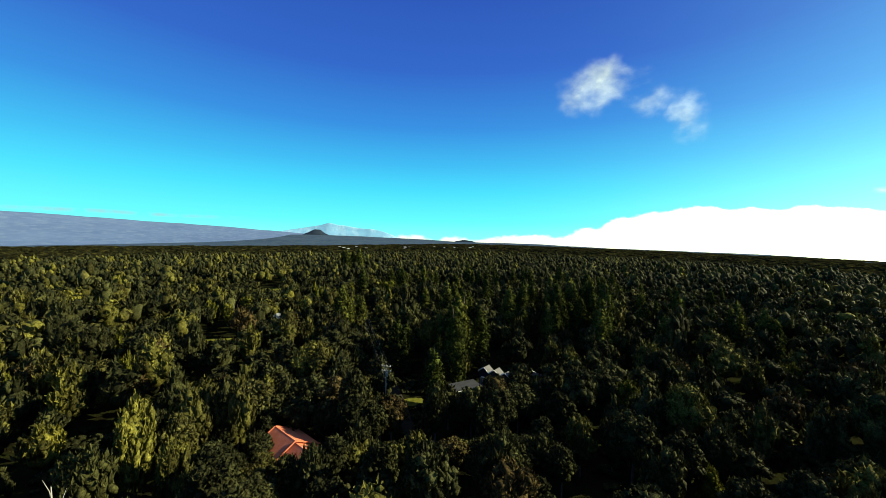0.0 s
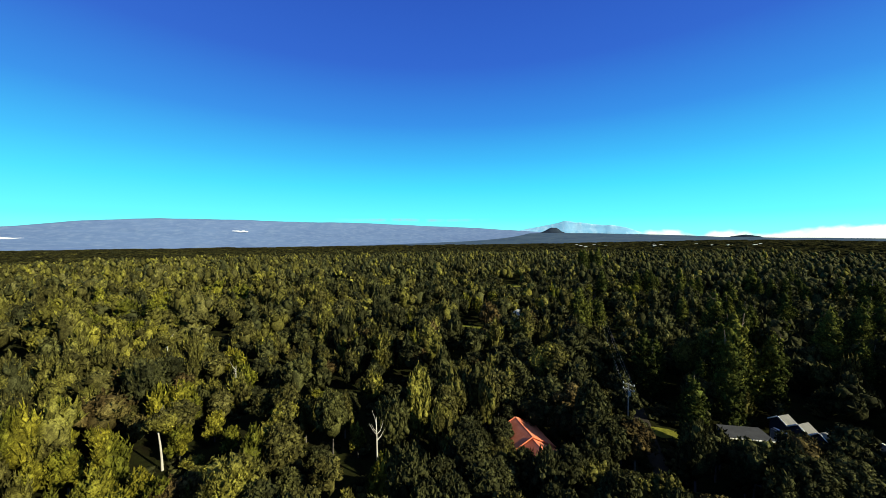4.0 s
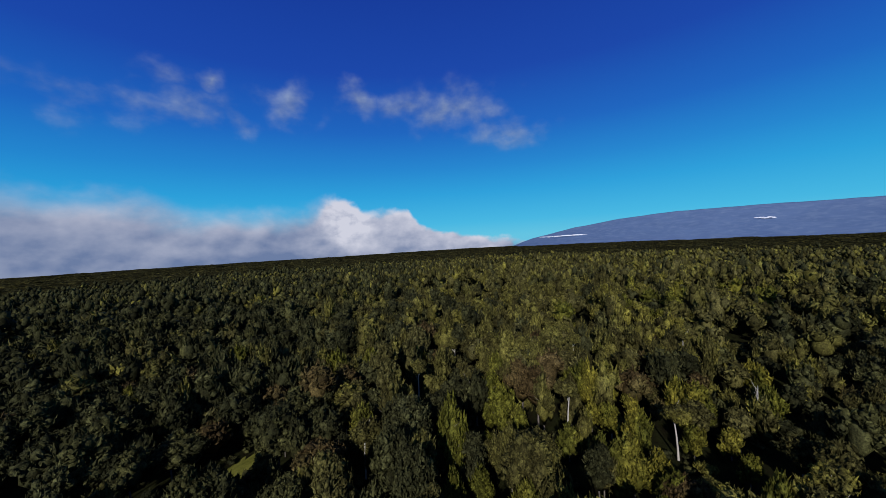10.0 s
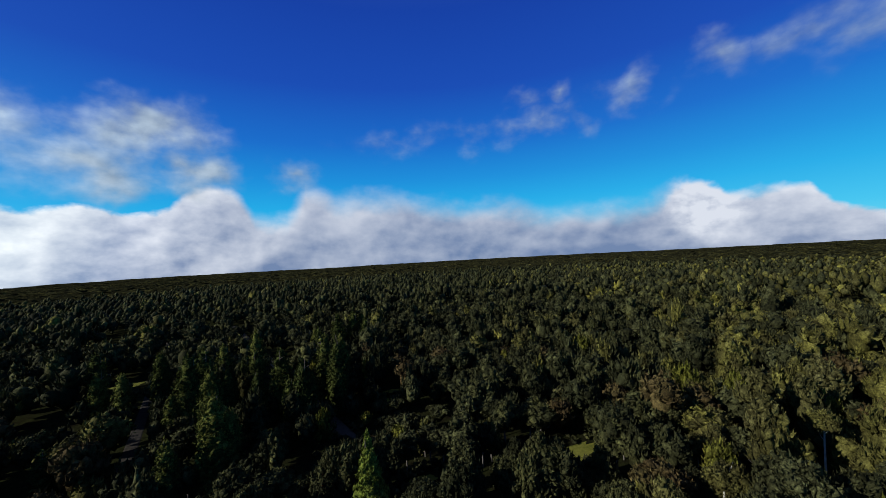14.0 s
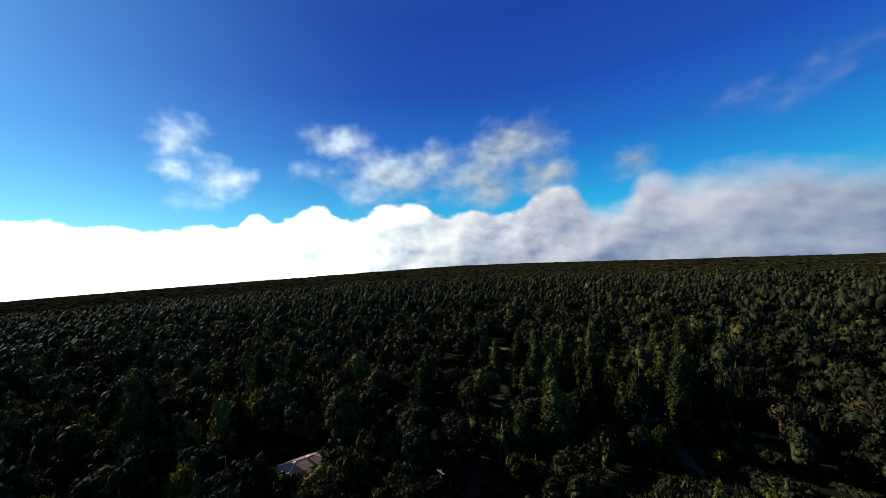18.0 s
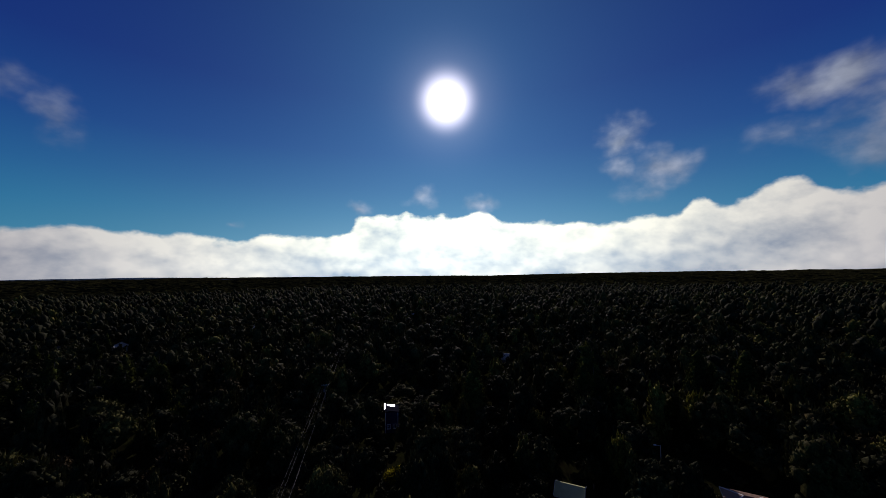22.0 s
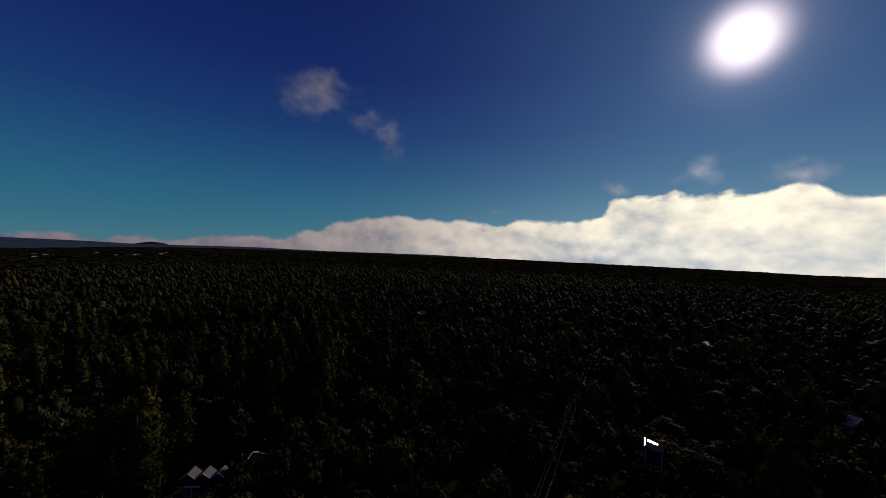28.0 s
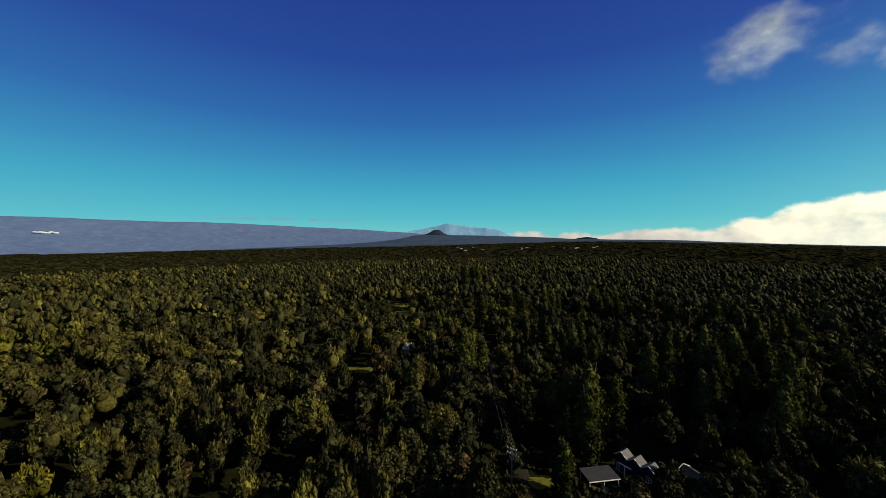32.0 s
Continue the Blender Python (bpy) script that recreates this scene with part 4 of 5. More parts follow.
# --- middle distance
mid_shapes = []
for k in range(16):
    rad, h = nr.uniform(2.6, 3.8), nr.uniform(9, 13)
    shape = "plume" if k % 3 == 2 else "dome"
    mid_shapes.append(crown_arrays(nr, rad, h * 0.72, 3, 70, 0.62, h * 0.28, 1, shape, florets=3, bud=0.9))
x, y = scatter(150, 285, 6.5, nr)
rows = {}
for i in range(len(x)):
    s = min(nr.triangular(0.55, 0.95, 1.5), max(height_cap(x[i], y[i]) / 13.0, 0.15))
    m = pose(x[i], y[i], float(ground_height(x[i], y[i])), 0, 0, nr.uniform(0, 360)) @ Matrix.Diagonal((s, s, s * nr.triangular(0.8, 1.0, 1.5), 1))
    sunny = stand_noise(x[i], y[i], 0.03, 1.7)
    mat = LEAF_LIME if x[i] < -20 and y[i] > -20 and sunny > 0.35 and nr.uniform() < 0.25 else LEAF_SHADE if shade_share(x[i], y[i]) > nr.uniform() else LEAF_GREY if nr.uniform() < 0.22 else LEAF
    rows.setdefault(mat.name, []).append((int(nr.integers(16)), np.array(m)))
for key, value in rows.items():
    joined("middle_forest", value, mid_shapes, MATS[key], "forest canopy in the middle distance with %s" % key.replace("_", " "))

# --- far canopy: single crowns nearer, rounded tops on a sheet beyond them
far_shapes = []
for k in range(16):
    rad, h = nr.uniform(2.7, 3.9), nr.uniform(9, 13)
    far_shapes.append(crown_arrays(nr, rad, h * 0.7, 3, 9 if k < 8 else 0, 1.0, h * 0.3, 1 if k < 8 else 0, "dome", 0.34, heart=False))
x, y = scatter(285, 480, 7.8, nr)
xo, yo = scatter(480, 820, 8.8, nr)
x, y = np.concatenate([x, xo]), np.concatenate([y, yo])
z = ground_height(x, y)
rows = {}
for i in range(len(x)):
    s = nr.triangular(0.75, 1.1, 1.6)
    if math.hypot(x[i], y[i]) < 365:
        s = min(s, max(height_cap(x[i], y[i]) / 14.0, 0.15))
    a = nr.uniform(0, 6.28)
    m = np.array([[s * math.cos(a), -s * math.sin(a), 0, x[i]], [s * math.sin(a), s * math.cos(a), 0, y[i]], [0, 0, min(s, 1.35) * nr.triangular(0.8, 1.1, 1.7), z[i]], [0, 0, 0, 1]])
    mat = LEAF_SHADE if shade_share(x[i], y[i]) > nr.uniform() else LEAF_GREY if nr.uniform() < 0.25 else LEAF
    rows.setdefault(mat.name, []).append((i % 8 if np.hypot(x[i], y[i]) < 480 else 8 + i % 8, m))
for key, value in rows.items():
    joined("far_trees", value, far_shapes, MATS[key], "far forest trees with %s" % key.replace("_", " "))
radii = np.geomspace(700, 4845, 230)
fx, fy, ff = polar_sheet(radii, 640)
r = np.hypot(fx, fy)
scale = 1 + nr.uniform(-0.0045, 0.0045, r.shape) * (r < 4700)
fx, fy = fx * scale + nr.uniform(-0.004, 0.004, r.shape) * r, fy * scale + nr.uniform(-0.004, 0.004, r.shape) * r
r = np.hypot(fx, fy)
bumps = domes(fx, fy, 8.0)
loose = np.random.default_rng(3).uniform(0, 1, fx.shape)
blend = np.clip((r - 800) / 700, 0, 1)
tops = (bumps * (1 - blend) + loose ** 1.5 * blend) * 8.5 + 3.0 + 1.8 * stand_noise(fx, fy, 0.012, 0.6)
tops *= np.clip((r - 690) / 130, 0.2, 1)
fz = ground_height(fx, fy) + tops
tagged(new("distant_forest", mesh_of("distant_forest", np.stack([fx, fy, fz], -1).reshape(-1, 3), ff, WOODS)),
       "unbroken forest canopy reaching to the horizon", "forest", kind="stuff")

# --- golden bush in a small opening
bush = thing("golden_bush", pose(79, 21.3, GROUND_Z - 0.1), "low bush with bright golden yellow leaves", "bush")
v, faces = crown_arrays(nr, 2.5, 3.8, 9, 900, 0.26, 0.6, 1, florets=40)
part("crown", mesh_of("crown", v, list(faces), LEAF_GOLD, "cores"), LEAF_GOLD, bush)
v, f = limbs_arrays(nr, 2.2, 0.12, 1.2, 4)
part("trunk", mesh_of("trunk", v, f, BARK, True), BARK, bush)

# --- low growth in the openings
low = []
for k in range(8):
    rad = nr.uniform(0.7, 1.3)
    low.append(crown_arrays(nr, rad, rad * 1.1, 3, 8, 0.24, 0.0, 1))
x, y = np.meshgrid(np.arange(-170, 150, 2.5), np.arange(-150, 175, 2.5))
x, y = (x + nr.uniform(-0.9, 0.9, x.shape)).ravel(), (y + nr.uniform(-0.9, 0.9, y.shape)).ravel()
keep = (opening(x, y, 2.5) | ((pockets(x, y) > 0.70) & (np.hypot(x, y) < 105)) | paved(x, y, 4.5) & (np.hypot(x, y) < 120)) & ~paved(x, y, 0.6) & (np.hypot(x, y) > 42)
rows = []
for px, py in zip(x[keep], y[keep]):
    s = nr.uniform(0.6, 1.5)
    rows.append((int(nr.integers(8)), np.array(pose(px, py, float(ground_height(px, py)) - 0.1, 0, 0, nr.uniform(0, 360)) @ Matrix.Diagonal((s, s, s, 1)))))
joined("undergrowth", rows, low, LEAF_SHADE, "low ferns and shrubs in forest openings", "shrubs")

# ---------------------------------------------------------------- buildings
def box(sx, sy, sz, at=(0, 0, 0), bevel=0.0):
    bm = bmesh.new()
    bmesh.ops.create_cube(bm, size=1.0, matrix=Matrix.Translation(at) @ Matrix.Diagonal((sx, sy, sz, 1)))
    if bevel:
        bmesh.ops.bevel(bm, geom=bm.edges[:], offset=bevel, segments=1, affect="EDGES")
    return bm


def slab(corners, thick):
    """A flat plate through the corners, which run round its upper side."""
    bm = bmesh.new()
    up = [bm.verts.new(c) for c in corners]
    bm.faces.new(up)
    bm.normal_update()
    side = bm.faces[:][0].normal
    if side.z < 0:
        bmesh.ops.reverse_faces(bm, faces=bm.faces[:])
        side = -side
    made = bmesh.ops.extrude_face_region(bm, geom=bm.faces[:])
    low = [v for v in made["geom"] if isinstance(v, bmesh.types.BMVert)]
    bmesh.ops.translate(bm, verts=low, vec=-Vector(side) * thick)
    bmesh.ops.recalc_face_normals(bm, faces=bm.faces[:])
    return bm


def rod(a, b, r0, r1=None, sides=8):
    v, f = tube([a, b], [r0, r1 if r1 is not None else r0], sides)
    caps = [list(range(sides))[::-1], list(range(sides, 2 * sides))]
    bm = bmesh.new()
    vs = [bm.verts.new(p) for p in v]
    for q in list(f) + caps:
        bm.faces.new([vs[int(k)] for k in q])
    bmesh.ops.recalc_face_normals(bm, faces=bm.faces[:])
    return bm


def paint(name, a, b, rough=0.65, metal=0.0, scale=0.8, spec=0.15):
    return stained(name, a, b, scale, rough, 25, metal, spec, 0.004)


ROOF_RED = paint("red_roof_paint", (0.42, 0.10, 0.05, 1), (0.62, 0.21, 0.12, 1), 0.6)
ROOF_WHITE = paint("white_roof_metal", (0.26, 0.265, 0.26, 1), (0.40, 0.41, 0.40, 1), 0.5, 0.0)
ROOF_GREY = paint("grey_roof_metal", (0.028, 0.029, 0.034, 1), (0.050, 0.052, 0.058, 1), 0.7, 0.0, spec=0.05)
ROOF_TAN = paint("tan_shingle_roof", (0.23, 0.15, 0.11, 1), (0.33, 0.22, 0.165, 1), 0.9, spec=0.05)
SKYLIGHT = paint("glossy_skylight", (0.72, 0.74, 0.77, 1), (0.84, 0.86, 0.88, 1), 0.34, 1.0, spec=0.5)
ROOF_NAVY = paint("navy_roof_metal", (0.005, 0.006, 0.014, 1), (0.010, 0.011, 0.022, 1), 0.95, spec=0.01)
ROOF_SCARLET = paint("scarlet_roof_metal", (0.42, 0.035, 0.02, 1), (0.55, 0.06, 0.035, 1), 0.5)
ROOF_PALE = paint("pale_grey_roof_metal", (0.085, 0.085, 0.085, 1), (0.14, 0.14, 0.137, 1), 0.7, spec=0.08)
ROOF_GREEN = paint("pale_green_roof_metal", (0.33, 0.34, 0.16, 1), (0.44, 0.45, 0.23, 1), 0.5, 0.0)
WALL_TEAL = paint("teal_wall_paint", (0.10, 0.24, 0.20, 1), (0.16, 0.33, 0.28, 1), 0.7)
WALL_RED = paint("red_brown_wall_paint", (0.24, 0.07, 0.045, 1), (0.34, 0.11, 0.07, 1), 0.7)
WALL_BLUE = paint("slate_blue_wall_paint", (0.016, 0.018, 0.026, 1), (0.028, 0.030, 0.040, 1), 0.8)
WALL_NAVY = paint("navy_wall_paint", (0.014, 0.018, 0.05, 1), (0.026, 0.03, 0.075, 1), 0.5)
WALL_GREY = paint("grey_wall_paint", (0.15, 0.15, 0.15, 1), (0.22, 0.22, 0.215, 1), 0.75)
WALL_CREAM = paint("cream_wall_paint", (0.20, 0.19, 0.16, 1), (0.28, 0.265, 0.23, 1), 0.7)
TRIM = paint("white_trim_paint", (0.68, 0.68, 0.66, 1), (0.82, 0.82, 0.80, 1), 0.5)
CONCRETE = stained("concrete", (0.26, 0.25, 0.24, 1), (0.40, 0.39, 0.37, 1), 0.7, 0.9, 30)
POLE_WOOD = stained("weathered_pole_wood", (0.16, 0.14, 0.12, 1), (0.30, 0.27, 0.24, 1), 1.2, 0.9, 25)
CABLE = paint("bright_cable", (0.11, 0.11, 0.10, 1), (0.18, 0.18, 0.17, 1), 0.6, 0.0, spec=0.15)
CERAMIC = paint("pale_insulator", (0.55, 0.56, 0.58, 1), (0.7, 0.7, 0.72, 1), 0.2)


def glass_material():
    m, n = material("window_glass")
    place = n.add("ShaderNodeTexCoord").outputs["Object"]
    tone = n.mix(n.noise(place, 1.5, 2.0), (0.012, 0.015, 0.02, 1), (0.04, 0.05, 0.06, 1))
    finish(n, tone, 0.06, spec=0.6)
    return m


GLASS = glass_material()


def wall_prism(length, half, eave, ridge, inset=0.0):
    """Four walls and two gables as one closed body; z = 0 is the floor, x runs along the ridge."""
    bm = bmesh.new()
    l, h = length / 2 - inset, half - inset
    ring = [(-l, -h, 0), (l, -h, 0), (l, h, 0), (-l, h, 0)]
    low = [bm.verts.new(p) for p in ring]
    top = [bm.verts.new((x, y, eave)) for x, y, _ in ring]
    ends = [bm.verts.new((-l, 0, ridge)), bm.verts.new((l, 0, ridge))]
    bm.faces.new(low[::-1])
    bm.faces.new((low[0], low[1], top[1], top[0]))
    bm.faces.new((low[2], low[3], top[3], top[2]))
    bm.faces.new((low[1], low[2], top[2], ends[1], top[1]))
    bm.faces.new((low[3], low[0], top[0], ends[0], top[3]))
    bm.faces.new((top[0], top[1], ends[1], ends[0]))
    bm.faces.new((top[2], top[3], ends[0], ends[1]))
    bmesh.ops.recalc_face_normals(bm, faces=bm.faces[:])
    return bm


def window(parent, at, width, height, side):
    """A framed window on a wall that looks along side ("x+", "x-", "y+" or "y-")."""
    turn = {"y-": 0, "x+": 90, "y+": 180, "x-": 270}[side]
    m = pose(*at, 0, 0, turn)
    bm = box(width + 0.2, 0.10, height + 0.2)
    bm.transform(m)
    frame_ob = part("window", bm, TRIM, parent, "white painted window frame")
    bm = box(width, 0.06, height, (0, -0.035, 0))
    bm.transform(m)
    part("pane", bm, GLASS, frame_ob)
    bm = box(width + 0.36, 0.16, 0.08, (0, -0.04, -height / 2 - 0.13))
    bm.transform(m)
    part("sill", bm, TRIM, frame_ob)
    for bar in (box(0.05, 0.05, height, (0, -0.06, 0)), box(width, 0.05, 0.05, (0, -0.06, 0.1))):
        bm = bar
        bm.transform(m)
        part("glazing_bar", bm, TRIM, frame_ob)


def door(parent, at, side, mat, width=0.9):
    turn = {"y-": 0, "x+": 90, "y+": 180, "x-": 270}[side]
    m = pose(*at, 0, 0, turn)
    bm = box(width + 0.16, 0.08, 2.15, (0, 0, 1.07))
    bm.transform(m)
    d = part("door_frame", bm, TRIM, parent)
    bm = box(width, 0.07, 2.02, (0, -0.03, 1.03), 0.015)
    bm.transform(m)
    part("door", bm, mat, d)


def gable_roof(parent, length, half, eave, ridge, mat, over=0.45, ribs=True, trim=TRIM, offset=(0, 0, 0), pitch_gap=0.42):
    """Two roof planes with raised seams, a ridge cap and rake boards."""
    ox, oy, oz = offset
    l = length / 2 + over
    slope = (ridge - eave) / half
    h = half + over
    z0, z1 = eave - over * slope + 0.10, ridge + 0.10
    for sign in (-1, 1):
        corners = [(ox - l, oy, oz + z1), (ox + l, oy, oz + z1), (ox + l, oy + sign * h, oz + z0), (ox - l, oy + sign * h, oz + z0)]
        plane = part("roof_plane", slab(corners, 0.08), mat, parent)
        if ribs:
            count = max(3, int(2 * l / pitch_gap))
            shared = None
            run = Vector((0, sign * h, z0 - z1))
            for k in range(count + 1):
                x = ox - l + 0.03 + (2 * l - 0.06) * k / count
                if shared is None:
                    bm = box(0.05, run.length, 0.045)
                    shared = bpy.data.meshes.new("seam")
                    bm.to_mesh(shared)
                    bm.free()
                    shared.materials.append(mat)
                rib = new("seam", shared)
                rib.parent = plane
                rib.location = (x, oy + sign * h / 2, oz + (z0 + z1) / 2 + 0.015)
                rib.rotation_euler = (math.atan2(sign * (z0 - z1), h) if sign > 0 else math.atan2(z1 - z0, h), 0, 0)
        for end in (-1, 1):
            x = ox + end * (l + 0.02)
            bm = slab([(x - 0.03, oy, oz + z1 + 0.02), (x + 0.03, oy, oz + z1 + 0.02), (x + 0.03, oy + sign * h, oz + z0 + 0.02), (x - 0.03, oy + sign * h, oz + z0 + 0.02)], 0.22)
            part("rake_board", bm, trim, parent)
        part("gutter", box(2 * l, 0.11, 0.10, (ox, oy + sign * (h + 0.05), oz + z0 - 0.04), 0.02), trim, parent)
    part("ridge_cap", rod((ox - l, oy, oz + z1 + 0.02), (ox + l, oy, oz + z1 + 0.02), 0.09, 0.09, 8), mat, parent)


def chimney(parent, at, height=1.1, mat=None):
    x, y, z = at
    stack = part("chimney", box(0.5, 0.5, height, (x, y, z + height / 2), 0.02), mat or CONCRETE, parent)
    part("chimney_cap", box(0.62, 0.62, 0.1, (x, y, z + height + 0.05), 0.015), TRIM, stack)


def gable_house(name, label, x, y, turn, length, half, floor, eave, ridge, wall, roof, windows=2, smoke=False, ribs=True, group=""):
    ob = thing(name, pose(x, y, floor, 0, 0, turn), label, "house", group)
    part("wall", wall_prism(length, half, eave, ridge), wall, ob)
    gable_roof(ob, length, half, eave, ridge, roof, ribs=ribs)
    part("foundation", box(length + 0.15, 2 * half + 0.15, 0.5, (0, 0, -0.22)), CONCRETE, ob)
    for side, depth in (("y-", -half), ("y+", half)):
        for k in range(windows):
            window(ob, (-length / 2 + length * (k + 1) / (windows + 1), depth, eave * 0.58), 1.0, 1.0, side)
    window(ob, (-length / 2, 0.8, eave * 0.58), 0.9, 1.0, "x-")
    door(ob, (length / 2, -0.6, 0), "x+", wall)
    if smoke:
        chimney(ob, (-length * 0.2, 0.5, ridge - 0.3))
    return ob

# --- red-roofed house: a main block and a lower wing on one ridge line
house = thing("red_roof_house", pose(-28.2, 63.0, GROUND_Z, 0, 0, -39), "house with faded red metal roof and teal walls among trees", "house")
part("wall", wall_prism(6.6, 4.3, 3.9, 6.2), WALL_TEAL, house, "teal painted walls")
gable_roof(house, 6.6, 4.3, 3.9, 6.2, ROOF_RED, trim=ROOF_RED)
part("wing_wall", wall_prism(5.6, 4.0, 3.7, 5.85), WALL_RED, house, "red-brown wing walls").location = (6.1, 0, 0)
gable_roof(house, 5.2, 4.0, 3.7, 5.85, ROOF_RED, trim=ROOF_RED, offset=(6.4, 0, 0))
for k in range(2):
    window(house, (-1.6 + 2.8 * k, -4.3, 2.6), 1.1, 1.2, "y-")
    window(house, (-1.6 + 2.8 * k, 4.3, 2.6), 1.1, 1.2, "y+")
window(house, (8.9, 0.9, 2.2), 1.3, 1.3, "x+")
window(house, (6.4, -4.0, 2.2), 1.1, 1.1, "y-")
door(house, (8.9, -1.1, 0), "x+", TRIM)
part("porch_floor", box(2.4, 4.4, 0.25, (10.15, 0, 0.2), 0.02), CONCRETE, house)
part("foundation", box(6.8, 8.8, 0.5, (0, 0, -0.2)), CONCRETE, house)

# --- second house with a red roof and a white gutter, seen over its ridge
house = gable_house("red_roof_cottage", "small house with bright red metal roof between trees", 9.2, -63.2, 2, 9.6, 3.2, GROUND_Z, 3.4, 5.4, WALL_CREAM, ROOF_SCARLET, 2)
part("gutter", rod((-4.9, -3.6, 3.2), (4.9, -3.6, 3.2), 0.09, 0.09, 6), TRIM, house, "white gutter")
part("barge_board", rod((-5.05, 3.5, 3.35), (-5.05, 0, 5.45), 0.12, 0.12, 6), TRIM, house, "white barge board")

# --- sawtooth house: three small gables in a row, dark walls, pale roof edges
house = thing("sawtooth_house", pose(15.2, 98.6, GROUND_Z, 0, 0, -38), "dark slate-blue house with three pale sawtooth gables", "house")
for k in range(3):
    dx = -3.4 + 3.4 * k
    block = wall_prism(2.5, 1.7, 4.0, 5.3)
    block.transform(pose(dx, 1.25, 0, 0, 0, 90))
    part("wall", block, WALL_BLUE, house)
    for sign in (-1, 1):
        corners = [(dx, -0.5, 5.42), (dx, 2.7, 5.42), (dx + sign * 1.72, 2.7, 4.10), (dx + sign * 1.72, -0.5, 4.10)]
        plane = part("roof_plane", slab(corners, 0.08), ROOF_PALE, house)
        part("fascia", slab([(dx, -0.56, 5.44), (dx, -0.50, 5.44), (dx + sign * 1.72, -0.50, 4.12), (dx + sign * 1.72, -0.56, 4.12)], 0.20), TRIM, plane, "white fascia board")
    part("ridge_cap", rod((dx, -0.5, 5.45), (dx, 2.7, 5.45), 0.07, 0.07, 6), ROOF_PALE, house)
window(house, (3.4, 0.0, 1.9), 1.2, 1.2, "y-")
door(house, (-4.3, 0.0, 0), "y-", WALL_GREY)
part("porch_post", rod((-1.7, -1.6, 0), (-1.7, -1.6, 3.2), 0.14, 0.14, 8), TRIM, house, "white porch post")
part("porch_beam", box(3.4, 0.2, 0.25, (-1.7, -1.6, 3.2), 0.02), TRIM, house)
part("foundation", box(10.6, 2.8, 0.5, (0, 1.25, -0.2)), CONCRETE, house)
# carport beside it
port = thing("carport", pose(6.6, 93.6, GROUND_Z, 0, 0, 27), "open carport with flat light grey metal roof", "carport")
roof = part("roof", slab([(-4.0, -2.4, 2.95), (4.0, -2.4, 2.95), (4.0, 2.4, 3.10), (-4.0, 2.4, 3.10)], 0.12), ROOF_GREY, port)
for k in range(17):
    part("seam", box(0.05, 4.8, 0.05, (-3.9 + k * 0.4875, 0, 3.055)), ROOF_GREY, roof).rotation_euler = (0.0, 0, 0)
for px in (-3.7, 0.0, 3.7):
    for py in (-2.1, 2.1):
        part("post", box(0.12, 0.12, 2.9, (px, py, 1.45), 0.01), TRIM, port)
part("fascia", box(8.1, 0.06, 0.22, (0, -2.44, 2.9)), TRIM, port)
tagged(new("driveway", mesh_of("driveway", np.array([(1.5, 86, GROUND_Z + 0.13), (9, 89.5, GROUND_Z + 0.13), (11.5, 95, GROUND_Z + 0.13), (3, 91, GROUND_Z + 0.13),
               (1.5, 86, GROUND_Z - 0.1), (9, 89.5, GROUND_Z - 0.1), (11.5, 95, GROUND_Z - 0.1), (3, 91, GROUND_Z - 0.1)]),
               np.array([(0, 1, 2, 3), (0, 4, 5, 1), (1, 5, 6, 2), (2, 6, 7, 3), (3, 7, 4, 0)]), CONCRETE)), "pale concrete driveway by the carport", "driveway", kind="structure")
gable_house("garage", "small garage with pale grey metal roof", 28.6, 100.6, -52, 5.0, 2.0, GROUND_Z, 2.6, 3.6, WALL_BLUE, ROOF_GREY, 1)

